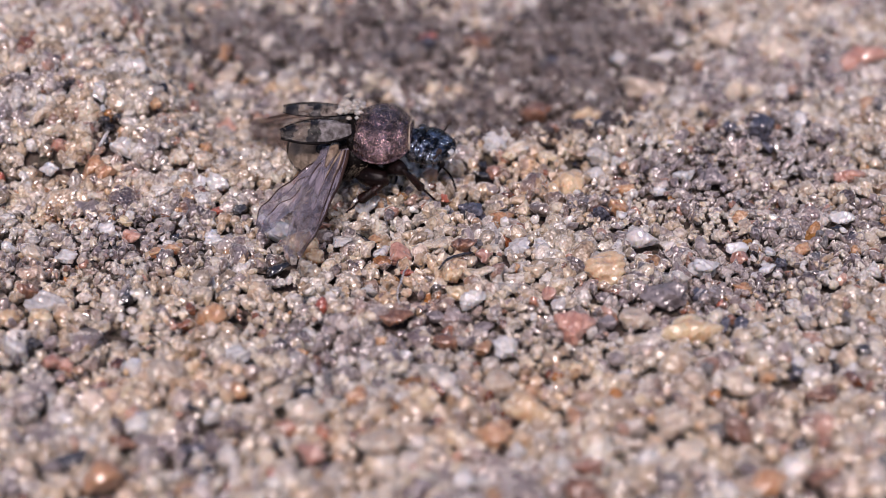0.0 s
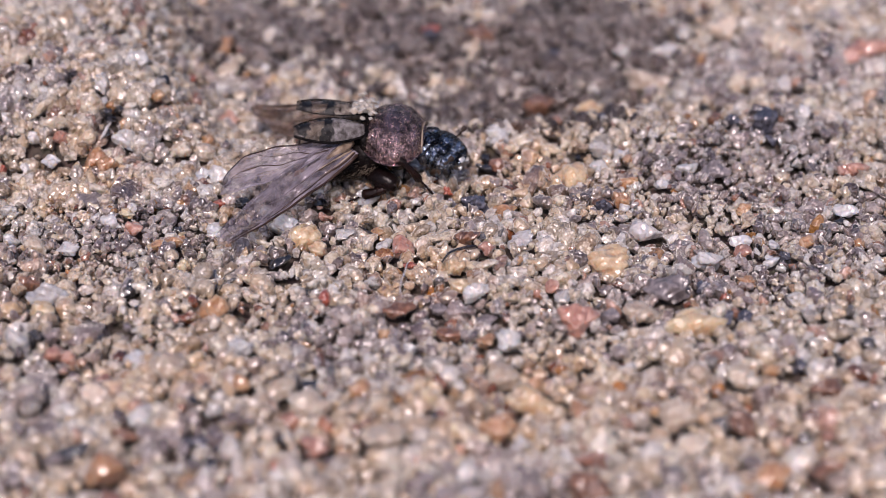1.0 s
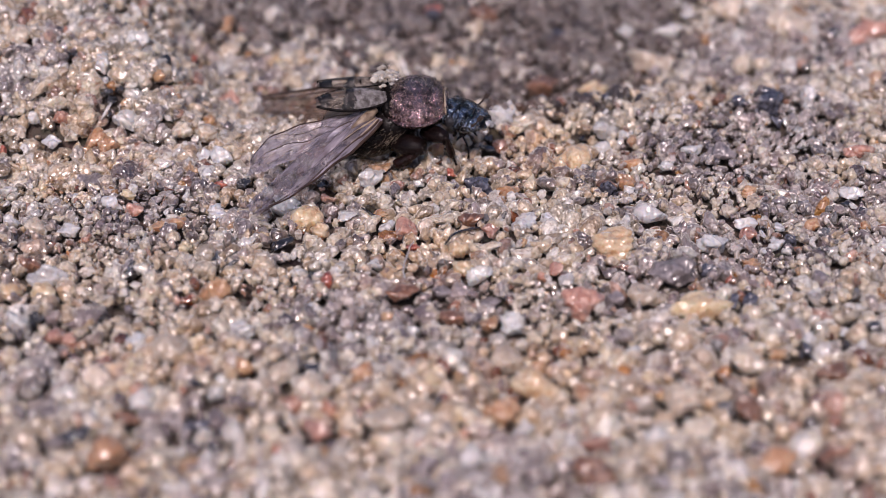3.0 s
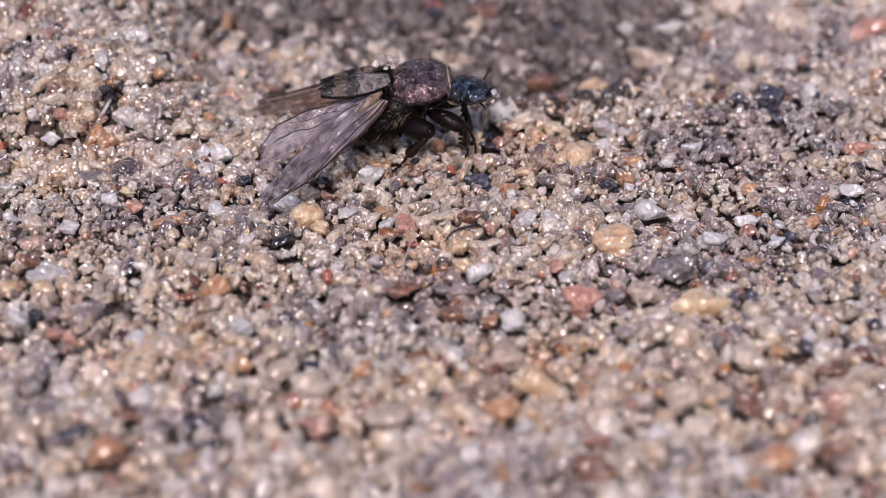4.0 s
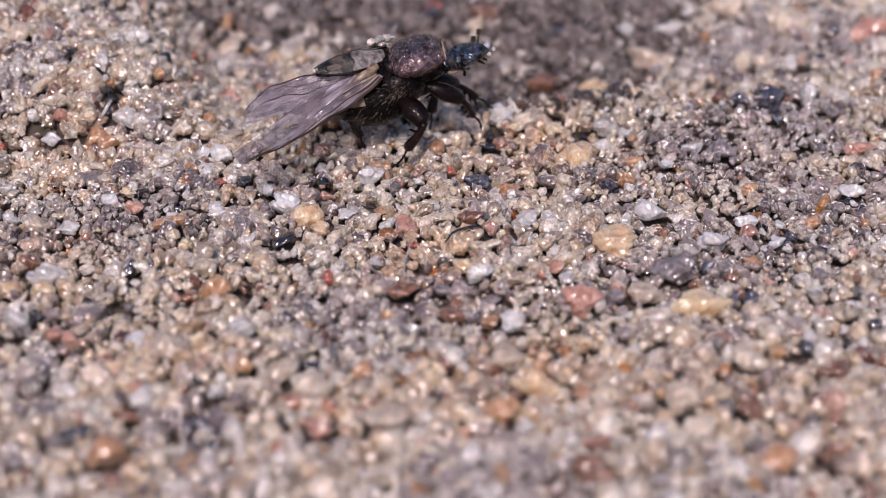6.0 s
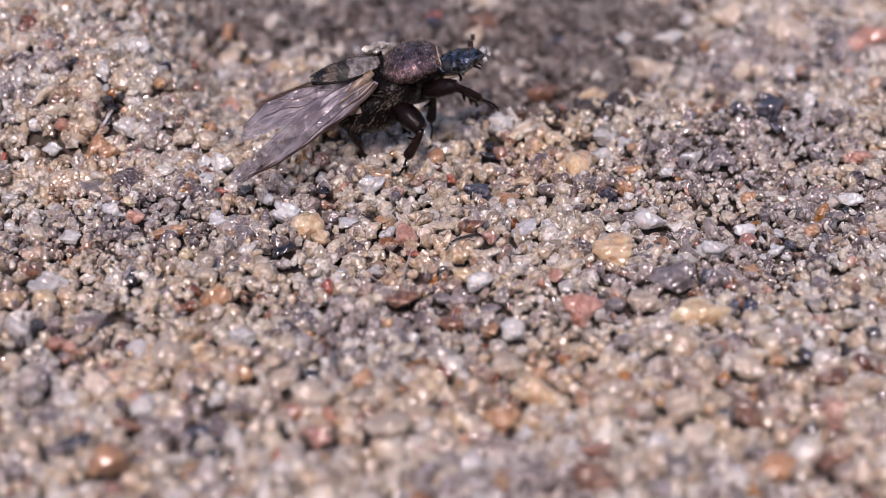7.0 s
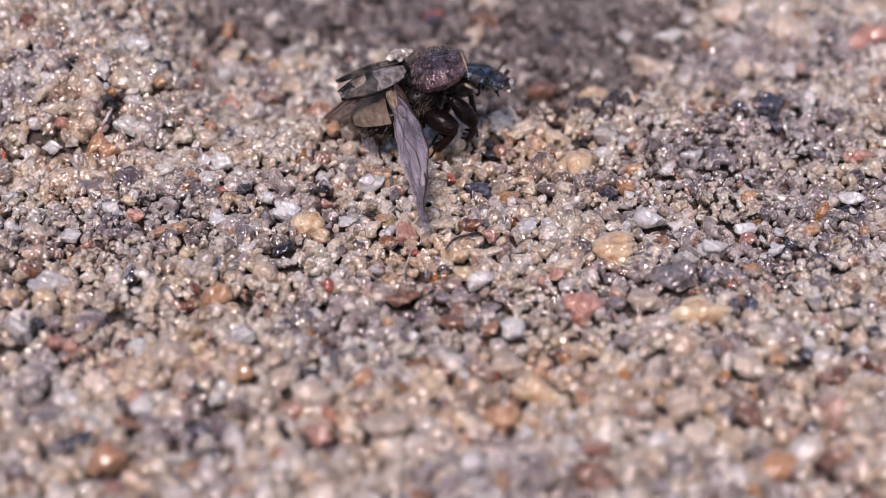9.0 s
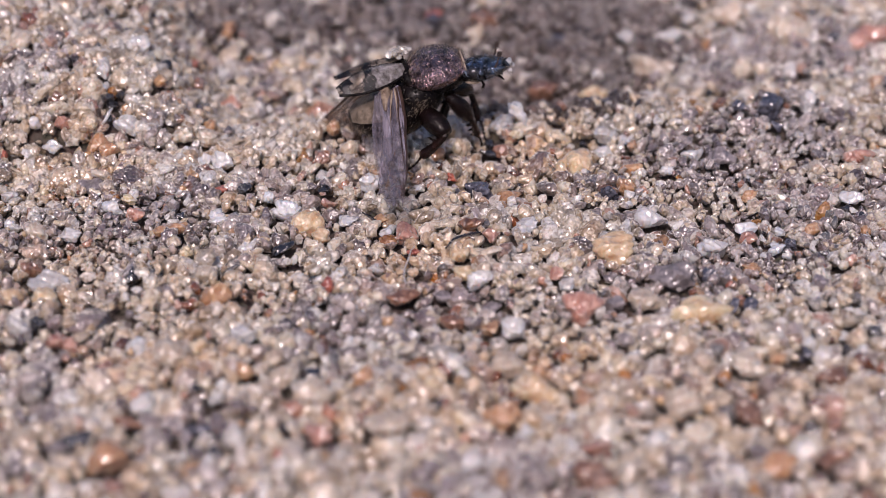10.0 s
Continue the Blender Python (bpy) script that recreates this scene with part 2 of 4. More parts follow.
def wing_material(name, dark, pale, thin, thick):
    """Thin membrane, partly clear, with fine creases and a violet gloss."""
    n = Nodes(name)
    at = n.where()
    pull = n.add("ShaderNodeMapping", Vector=at)
    pull.inputs["Scale"].default_value = (0.35, 2.6, 1.2)
    pull.inputs["Rotation"].default_value = (0, 0, 0.22)
    streak = n.noise(pull.outputs[0], 1.1, 4.0, 0.6)
    crease = n.bump(streak, 0.0005, 1.0, n.bump(n.noise(at, 1.2, 1.0, 0.5), 0.0004, 1.0))
    # paler streaks along the creases put the wing's glossy streaks into the colour
    n.set(Base_Color=n.ramp(streak, [(0.34, dark), (0.66, pale)]), Roughness=0.24, IOR=1.6)
    n.set(Specular_Tint=(0.82, 0.76, 1.0, 1.0), Coat_Weight=1.0, Coat_Roughness=0.16, Coat_IOR=1.9, Coat_Normal=crease, Normal=crease)
    n.set(Alpha=n.sum("MULTIPLY_ADD", n.noise(at, 0.8, 3.0), thick - thin, thin))
    return n.mat


wing_mat = wing_material("wing_membrane", (0.08, 0.064, 0.074), (0.36, 0.32, 0.38), 0.3, 1.0)
brown_mat = wing_material("brown_membrane", (0.08, 0.05, 0.036), (0.25, 0.17, 0.125), 0.25, 1.25)
fold_mat = wing_material("clear_membrane", (0.14, 0.12, 0.145), (0.46, 0.42, 0.50), 0.32, 1.0)
vein_mat = chitin("wing_vein", (0.022, 0.012, 0.009), 0.35, 0.0, 0.0, 8.0, (0.06, 0.035, 0.026))


# ---- building ----
def part(name, bm, material, parent=None, label="", smooth=True):
    """Links a bmesh, in millimetres, as one mesh object."""
    bmesh.ops.scale(bm, vec=(MM, MM, MM), verts=bm.verts)
    data = bpy.data.meshes.new(name)
    bm.to_mesh(data)
    bm.free()
    data.materials.append(material)
    if smooth:
        data.polygons.foreach_set("use_smooth", [True] * len(data.polygons))
    ob = new(name, data)
    ob.parent = parent
    return tagged(ob, label)


def surface(bm, fn, nu, nv, wrap=True):
    """A grid of points fn(u, v), u and v from 0 to 1; v closes on itself if wrap."""
    rows = [[bm.verts.new(fn(i / nu, j / nv)) for j in range(nv if wrap else nv + 1)] for i in range(nu + 1)]
    for a, b in zip(rows, rows[1:]):
        for j in range(nv):
            k = (j + 1) % len(a)
            bm.faces.new((a[j], a[k], b[k], b[j]))
    return rows


def tube(bm, path, radii, sides=8):
    """A tapered tube along a path, with closed ends."""
    rings, path = [], [Vector(p) for p in path]
    for i, p in enumerate(path):
        way = (path[min(i + 1, len(path) - 1)] - path[max(i - 1, 0)]).normalized()
        side = way.cross((0, 0, 1)) if abs(way.z) < 0.9 else way.cross((0, 1, 0))
        side.normalize()
        up = side.cross(way)
        rings.append([bm.verts.new(p + radii[i] * (math.cos(a) * side + math.sin(a) * up)) for a in (2 * math.pi * k / sides for k in range(sides))])
    for a, b in zip(rings, rings[1:]):
        for k in range(sides):
            bm.faces.new((a[k], a[(k + 1) % sides], b[(k + 1) % sides], b[k]))
    bm.faces.new(rings[0][::-1])
    bm.faces.new(rings[-1])


def blob(bm, middle, size, turn=(0, 0, 0), rings=12, sides=16):
    m = Matrix.Translation(middle) @ Euler([radians(a) for a in turn]).to_matrix().to_4x4() @ Matrix.Diagonal((*size, 1))
    bmesh.ops.create_uvsphere(bm, u_segments=sides, v_segments=rings, radius=1.0, matrix=m)


def bristle(bm, root, way, length, thick=0.012):
    """One hair: a thin three-sided spike, bent a little."""
    root, way = Vector(root), Vector(way).normalized()
    side = way.orthogonal().normalized()
    other = way.cross(side)
    a = [bm.verts.new(root + thick * (math.cos(k) * side + math.sin(k) * other)) for k in (0, 2.1, 4.2)]
    tip = bm.verts.new(root + length * way + 0.12 * length * side)
    for k in range(3):
        bm.faces.new((a[k], a[(k + 1) % 3], tip))


# ---- ground ----
def height(x, y):
    """The ground's height, in millimetres: low ripples, a hollow behind a low ridge, and a bank that climbs beside the hollow."""
    s = np.sin
    z = 0.22 * s(0.31 * x + 0.5) * s(0.27 * y + 1.0) + 0.16 * s(0.83 * x + 0.4 * y) + 0.12 * s(0.7 * y - 0.6 * x + 2.0)
    z = z + 0.08 * s(1.9 * x + 0.8 * y + 1.0) * s(1.7 * y - 0.5 * x) + 0.07 * s(2.9 * x - 1.1 * y) * s(3.3 * y + 0.9 * x)
    edge = 13.2 + 0.12 * x + 0.8 * s(0.22 * x + 0.6)
    q = np.clip((y - edge) / 3.2, 0, 1)
    q = q * q * (3 - 2 * q)
    deep = 0.3 + 2.2 * np.exp(-(((x - 5) / 11.0) ** 2))
    back = np.clip((y - edge - 5) / 16.0, 0, 1)
    z = z - deep * q * (1 - back) + 0.5 * np.clip((x + 13) / 8.0, 0, 1) * np.exp(-(((y - edge + 1.2) / 2.0) ** 2))
    side = np.clip((-10.2 - 0.25 * (y - 10) - x) / 4.5, 0, 1)
    rise = np.clip((y - 6.0) / 8.5, 0, 1)
    return z + 4.4 * side * side * (3 - 2 * side) * rise * rise * (3 - 2 * rise)


def build_ground():
    """One sheet: fine near by, coarse out to the horizon."""
    fine = np.arange(-45.0, 60.1, 0.35)
    far = np.array([60.0, 120, 400, 1500, 6000, 30000, 200000])
    xs = np.concatenate([-45 - far[::-1], np.arange(-45.0, 45.1, 0.35), 45 + far])
    ys = np.concatenate([-45 - far[::-1], fine, 60 + far])
    gx, gy = np.meshgrid(xs, ys, indexing="ij")
    off = np.maximum(np.abs(gx), np.abs(gy)) / 50.0
    gz = (height(gx, gy) - 0.62) * np.clip(2 - off, 0, 1) - 0.62 * np.clip(off - 1, 0, 1)
    verts = np.stack([gx, gy, gz], -1).reshape(-1, 3) * MM
    n, m = len(xs), len(ys)
    i = (np.arange(n - 1)[:, None] * m + np.arange(m - 1)[None, :]).ravel()
    faces = np.stack([i, i + m, i + m + 1, i + 1], -1)
    data = bpy.data.meshes.new("ground")
    data.from_pydata(verts.tolist(), [], faces.tolist())
    data.polygons.foreach_set("use_smooth", [True] * len(data.polygons))
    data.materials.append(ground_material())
    tagged(new("ground", data), "packed coarse sand, darkened to shade the gaps between grains", "sand", kind="structure")


def grain_shape(rng, level=2, facets=8, sharp=0.8, jag=0.0, lobes=0.14):
    """Points and faces of one worn, lumpy grain of about unit radius."""
    bm = bmesh.new()
    bmesh.ops.create_icosphere(bm, subdivisions=level, radius=1.0)
    bm.verts.index_update()
    pts = np.array([v.co for v in bm.verts])
    faces = np.array([[v.index for v in f.verts] for f in bm.faces])
    bm.free()
    for _ in range(facets):
        way = rng.normal(size=3)
        way /= np.linalg.norm(way)
        over = np.maximum(pts @ way - rng.uniform(0.45, 0.85), 0)
        pts = pts - over[:, None] * way * sharp
    for scale, depth in ((1.6, 0.20), (3.2, lobes), (5.5, 0.5 * lobes)):
        pts = pts * (1 + depth * np.sin(pts @ (rng.normal(size=3) * scale) + rng.uniform(0, 6))[:, None])
    return pts * rng.normal(1.0, jag, (len(pts), 1)), faces


def clotted_shape(rng, level=2, lumps=7, spread=0.62):
    """Points and faces of one knobbly grain of about unit radius: several rounded lumps grown together, with creases between."""
    bm = bmesh.new()
    bmesh.ops.create_icosphere(bm, subdivisions=level, radius=1.0)
    bm.verts.index_update()
    way = np.array([v.co for v in bm.verts])
    faces = np.array([[v.index for v in f.verts] for f in bm.faces])
    bm.free()
    reach = np.full(len(way), 0.5)
    for _ in range(lumps):
        middle = rng.normal(size=3)
        middle *= spread * rng.uniform(0.7, 1.1) / np.linalg.norm(middle)
        size = rng.uniform(0.34, 0.58)
        along = way @ middle
        inside = size**2 - middle @ middle + along**2
        reach = np.where((inside > 0) & (along > 0), np.maximum(reach, along + np.sqrt(np.maximum(inside, 0))), reach)
    return way * (reach * rng.normal(1.0, 0.03, len(way)))[:, None] * 1.05, faces


def broken_shape(rng, points=22, rough=0.22):
    """Points and faces of one angular broken grain of about unit radius: the hull of a few corners."""
    way = rng.normal(size=(points, 3))
    way /= np.linalg.norm(way, axis=1)[:, None]
    bm = bmesh.new()
    for p in way * rng.uniform(1 - rough, 1.0 + 0.4 * rough, (points, 1)):
        bm.verts.new(p)
    made = bmesh.ops.convex_hull(bm, input=bm.verts)
    bmesh.ops.delete(bm, geom=[v for v in made["geom_interior"] if isinstance(v, bmesh.types.BMVert)], context="VERTS")
    bmesh.ops.triangulate(bm, faces=bm.faces)
    bm.verts.index_update()
    pts = np.array([v.co for v in bm.verts])
    faces = np.array([[v.index for v in f.verts] for f in bm.faces])
    bm.free()
    return pts, faces


LANDMARKS = []  # places and radii of the large grains, kept free of small sand


def turns(rng, count):
    """Random rotation matrices."""
    q = rng.normal(size=(count, 4))
    q /= np.linalg.norm(q, axis=1)[:, None]
    w, x, y, z = q.T
    return np.stack([1 - 2 * (y * y + z * z), 2 * (x * y - z * w), 2 * (x * z + y * w), 2 * (x * y + z * w), 1 - 2 * (x * x + z * z),
                     2 * (y * z - x * w), 2 * (x * z - y * w), 2 * (y * z + x * w), 1 - 2 * (x * x + y * y)], -1).reshape(-1, 3, 3)


FINE_SAND = ((-16.2, 3.5, 6.0), (13.5, 9.0, 6.5), (8.1, 5.0, 2.5), (15.5, 1.0, 4.0), (-6.0, -2.5, 3.0), (4.0, -4.5, 4.0))


def build_sand():
    """All the small grains that lie on the sheet, one island each."""
    rng = np.random.default_rng(7)
    shapes = [broken_shape(rng, int(rng.integers(10, 26)), rng.uniform(0.2, 0.55)) for _ in range(40)]
    shapes += [grain_shape(rng, 2, int(rng.integers(6, 14)), 1.0, rng.uniform(0.03, 0.09), rng.uniform(0.16, 0.34)) for _ in range(50)]
    shapes += [clotted_shape(rng, 2, int(rng.integers(4, 9)), rng.uniform(0.5, 0.7)) for _ in range(60)]
    plain = [grain_shape(rng, 1, int(rng.integers(4, 8)), 1.0, rng.uniform(0.03, 0.08), rng.uniform(0.1, 0.25)) for _ in range(30)]
    xs, ys, rs = [], [], []
    for step, size, fine in ((0.52, 0.36, False), (0.36, 0.225, True)):
        gx, gy = np.meshgrid(np.arange(-31, 31, step), np.arange(-23, 41, step))
        gx, gy = gx.ravel(), gy.ravel()
        zone = np.zeros(len(gx))
        for px, py, reach in FINE_SAND:
            zone = np.maximum(zone, np.exp(-((gx - px) ** 2 + 1.6 * (gy - py) ** 2) / reach**2))
        zone += 0.12 * np.sin(1.3 * gx + 0.7 * gy) * np.sin(1.1 * gy - 0.4 * gx)
        mine = (zone > 0.42) == fine
        for share, small, shift in ((1.0, 1.0, 0.0), (0.6, 0.55, 0.5)):
            some = mine & (rng.uniform(size=len(gx)) < share)
            xs.append(gx[some] + (shift + rng.uniform(-0.4, 0.4, some.sum())) * step)
            ys.append(gy[some] + (shift + rng.uniform(-0.4, 0.4, some.sum())) * step)
            rs.append(small * np.clip(np.exp(rng.normal(math.log(size), 0.27, some.sum())), 0.5 * size, 2.0 * size))
    xs.append(rng.uniform(-24, -9.5, 1300))
    ys.append(rng.uniform(6, 17, 1300))
    rs.append(0.40 * np.exp(rng.normal(0, 0.25, 1300)))
    x, y, r = np.concatenate(xs), np.concatenate(ys), np.concatenate(rs)
    keep = np.abs(x) < 15.0 + 0.30 * (y + 23)
    x, y, r = x[keep], y[keep], r[keep]
    small = r < 0.18
    r *= 1 + 0.18 * np.clip((-3 - y) / 8, 0, 1) + 0.20 * np.clip((y - 15) / 6, 0, 1)
    loose = rng.uniform(size=len(x)) < 0.12
    z = height(x, y) + 0.22 * loose + rng.uniform(-0.34, 0.22, len(x)) - 0.10 * small + 0.4 * (0.2 - r)
    for lx, ly, lr in LANDMARKS:
        free = (x - lx) ** 2 + (y - ly) ** 2 > (0.84 * lr + 0.55 * r) ** 2
        x, y, z, r = x[free], y[free], z[free], r[free]
    turn = turns(rng, len(x))
    size = 1.08 * r[:, None] * rng.uniform(0.6, 1.3, (len(x), 3))
    kind = rng.integers(0, len(shapes), len(x))
    far = (y < -5) | (y > 17) | (r < 0.13)
    kind[far] = len(shapes) + rng.integers(0, len(plain), far.sum())
    shapes += plain
    points, faces, soft, base = [], [], [], 0
    for k, (pts, tri) in enumerate(shapes):
        mine = np.flatnonzero(kind == k)
        world_pts = np.einsum("nij,npj->npi", turn[mine], pts[None] * size[mine][:, None, :])
        world_pts += np.stack([x[mine], y[mine], z[mine]], -1)[:, None, :]
        points.append(world_pts.reshape(-1, 3))
        faces.append((tri[None] + (base + np.arange(len(mine)) * len(pts))[:, None, None]).reshape(-1, 3))
        soft.append(np.repeat(rng.uniform(size=len(mine)) < (0.6 if k < 40 else 1.0), len(tri)))
        base += len(mine) * len(pts)
    points, faces = np.concatenate(points) * MM, np.concatenate(faces)
    data = bpy.data.meshes.new("sand")
    data.vertices.add(len(points))
    data.vertices.foreach_set("co", points.ravel())
    data.loops.add(faces.size)
    data.loops.foreach_set("vertex_index", faces.ravel().astype(np.int32))
    data.polygons.add(len(faces))
    data.polygons.foreach_set("loop_start", np.arange(0, faces.size, 3, dtype=np.int32))
    data.polygons.foreach_set("use_smooth", np.concatenate(soft))
    data.update(calc_edges=True)
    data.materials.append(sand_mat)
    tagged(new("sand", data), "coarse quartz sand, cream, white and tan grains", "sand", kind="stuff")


GRAIN_LABELS = {
    "white": "milky white quartz grain lying in the sand",
    "clear": "glassy clear quartz grain lying in the sand",
    "cream": "rounded cream-coloured quartz grain in the sand",
    "yellow": "honey-yellow quartz grain lying in the sand",
    "orange": "orange iron-stained grain lying in the sand",
    "pink": "dull pink feldspar grain lying in the sand",
    "red": "brick-red mineral grain lying in the sand",
    "brown": "dark rust-brown mineral grain in the sand",
    "grey": "dull grey stone grain lying in the sand",
    "blue": "dark blue-grey stone grain in the sand",
    "black": "glossy black mineral grain in the sand",
}
grain_rng = np.random.default_rng(21)


def large_grain(tone, x, y, wide, high):
    """A grain that stands out: wide across, high along the view, in millimetres."""
    pts, faces = grain_shape(grain_rng, 4, *((3, 0.5) if tone in ("yellow", "cream") else (int(grain_rng.integers(5, 11)), 0.85)))
    deep = 0.5 * (wide + high)
    spin = Euler((grain_rng.uniform(-0.3, 0.3), grain_rng.uniform(-0.3, 0.3), grain_rng.uniform(-0.4, 0.4))).to_matrix()
    pts = (pts * np.array([0.56 * wide, 0.5 * deep, 0.56 * high])) @ np.array(spin).T
    bm = bmesh.new()
    verts = [bm.verts.new(p) for p in pts]
    for f in faces:
        bm.faces.new([verts[i] for i in f])
    ob = part("sand_grain", bm, PEBBLES[tone])
    ob.location = (x * MM, y * MM, (float(height(x, y)) + 0.14 * high) * MM)
    tagged(ob, GRAIN_LABELS[tone], "sand grain", "large grains in the sand")
    LANDMARKS.append((x, y, 0.5 * max(wide, deep)))
    return ob


# The black grain at (-17.3, -5.5) paints the shade of a hole.
for grain in (
    (2.4, 10.7, 0.57, 0.51), (2.3, 9.8, 0.73, 0.51), (13.4, 3.8, 0.21, 0.21), (-18.5, 12.9, 0.64, 0.41), (-2.8, -13.1, 0.26, 0.18),
    (-14.2, 13.7, 0.74, 0.52), (-16.7, 10.8, 0.73, 0.50), (-16.1, 11.1, 0.62, 0.50), (-16.4, 10.6, 0.61, 0.34), (-9.5, 6.1, 0.65, 0.76),
    (-5.8, 6.5, 0.54, 0.54), (3.7, 6.8, 0.30, 0.30), (-7.4, 0.8, 0.98, 0.41), (-17.3, -5.5, 0.81, 0.62), (7.0, 11.2, 0.57, 0.34),
    (-19.2, 14.0, 0.57, 0.20), (19.1, 4.5, 0.53, 0.32), (-16.5, 9.9, 0.28, 0.39),
):
    large_grain("black", *grain)
for grain in (
    (-8.4, -13.1, 0.75, 0.35), (-12.7, 20.3, 0.31, 0.31), (1.7, 6.3, 1.79, 0.92), (16.7, 13.2, 1.39, 1.39), (15.2, 13.6, 1.22, 0.75),
    (12.5, -4.2, 0.58, 0.68), (13.4, -3.8, 0.78, 0.54), (8.5, 14.8, 0.59, 0.41), (11.8, -1.6, 0.65, 0.55), (15.9, 1.2, 0.52, 0.67),
    (16.9, 11.8, 0.74, 0.51), (8.0, 5.4, 0.91, 0.81), (-9.7, -12.5, 0.97, 0.57), (-6.0, -12.7, 0.57, 0.40), (15.0, -7.9, 0.70, 0.56),
    (-0.5, 27.7, 0.79, 0.60), (6.6, 26.5, 0.79, 0.59),
):
    large_grain("blue", *grain)
for grain in (
    (10.3, -2.1, 1.75, 1.00), (7.5, -3.8, 1.08, 0.83), (2.0, -3.8, 0.98, 0.59), (-13.5, -4.5, 0.54, 0.34), (-15.0, -14.0, 0.98, 0.53),
    (-16.9, -11.2, 0.60, 0.46), (-16.2, -15.1, 0.62, 0.53), (13.5, 8.6, 1.24, 0.84), (-16.8, 6.3, 1.38, 0.83), (-0.1, -2.9, 0.99, 0.59),
):
    large_grain("grey", *grain)
for grain in (
    (-18.0, -5.9, 1.08, 0.88), (-11.9, -11.2, 0.82, 1.05), (-9.0, -10.9, 0.68, 0.59), (-8.3, -6.7, 1.00, 0.62), (3.0, -6.0, 1.10, 0.86),
    (3.1, -12.9, 0.66, 0.93), (17.0, -6.1, 0.83, 0.39), (18.8, 10.3, 0.35, 0.35), (1.0, -15.0, 0.86, 0.77), (8.2, -13.6, 0.66, 0.53),
    (-1.3, -6.1, 0.62, 0.48), (-15.6, 9.7, 1.11, 0.72), (-16.9, 12.1, 0.73, 1.29), (-16.8, 11.4, 0.45, 0.34), (1.6, -2.2, 1.14, 0.65),
    (5.5, -2.3, 0.99, 0.60), (10.8, 7.9, 0.88, 0.44), (-17.6, -2.3, 1.54, 0.84), (3.0, 12.1, 1.20, 0.80), (9.2, 11.0, 0.68, 0.57),
):
    large_grain("white", *grain)
for grain in (
    (10.7, 25.9, 1.04, 0.72), (13.0, 25.8, 1.43, 0.78), (19.1, 20.7, 1.12, 0.94), (-20.9, 5.8, 0.92, 0.59), (-20.1, 9.6, 0.83, 0.72),
    (-10.7, 8.0, 0.94, 0.94), (8.2, 11.8, 1.15, 0.63), (8.0, 10.4, 1.13, 0.45), (-20.0, 2.6, 0.89, 0.52), (-15.3, 14.2, 1.03, 0.92),
    (19.4, 5.2, 1.34, 0.64), (-5.9, 7.9, 0.72, 0.55), (-4.6, 3.4, 0.90, 0.47), (-3.0, -0.8, 0.61, 0.61),
):
    large_grain("white", *grain)
for grain in (
    (-15.4, 3.7, 0.81, 0.59), (-12.8, -6.6, 0.96, 0.72), (8.0, -7.3, 0.47, 0.38), (9.9, 3.7, 1.96, 1.27), (-10.6, 4.0, 0.80, 0.69),
    (-7.3, 4.2, 1.22, 0.96), (-8.4, 5.4, 0.59, 0.54), (12.3, 9.1, 1.06, 0.56), (12.4, 1.0, 1.44, 0.93), (14.1, 2.6, 1.10, 0.58),
    (15.5, 2.2, 0.94, 0.47), (15.2, 0.9, 0.77, 0.51), (18.8, 14.0, 0.76, 0.99), (-3.5, 6.7, 1.04, 0.82), (3.7, 2.4, 1.46, 0.73),
    (-11.7, 8.3, 0.83, 0.72), (-19.0, 8.5, 0.88, 0.61), (-17.0, 1.8, 1.19, 0.67), (-2.5, 2.7, 0.68, 0.58),
):
    large_grain("clear", *grain)
for grain in (
    (-11.9, 22.1, 1.47, 1.15), (-11.2, -8.0, 1.32, 1.04), (9.3, -11.7, 1.49, 1.26), (4.0, 11.6, 1.03, 0.80), (19.4, 24.5, 1.97, 1.45),
    (13.4, 3.8, 0.59, 0.59), (-6.5, -9.2, 1.39, 0.69), (9.8, -13.1, 1.11, 0.89), (-21.5, 14.2, 1.00, 1.07), (-5.1, -10.4, 1.59, 0.82),
    (2.7, -8.1, 1.40, 0.93), (12.5, -9.1, 1.40, 0.93), (-2.1, -12.6, 1.55, 0.89), (8.7, -3.4, 1.48, 0.84), (16.7, 27.7, 1.59, 1.45),
    (11.9, 22.8, 2.23, 1.34), (16.7, 21.1, 1.44, 1.06), (-18.5, 1.6, 0.93, 0.83), (-11.7, 10.0, 1.12, 0.67), (-12.9, 9.7, 1.12, 0.78),
):
    large_grain("cream", *grain)
for grain in (
    (-18.7, -3.4, 1.11, 0.76), (3.7, -9.7, 1.61, 0.83), (-6.3, 2.8, 1.31, 1.00), (-5.6, 1.9, 0.88, 0.67), (-14.8, 4.4, 0.69, 0.48),
    (7.7, 0.6, 1.95, 1.54), (8.3, 20.4, 1.25, 1.25), (0.7, -0.2, 0.81, 0.71), (-13.4, 2.0, 0.47, 0.31), (-11.7, 0.5, 0.61, 0.46),
    (11.1, -4.4, 2.18, 0.97), (-17.3, -3.4, 1.28, 0.74), (0.9, -1.5, 0.75, 0.55), (-9.1, 20.4, 1.12, 0.93),
    (6.7, 9.2, 1.80, 1.30),
):
    large_grain("yellow", *grain)
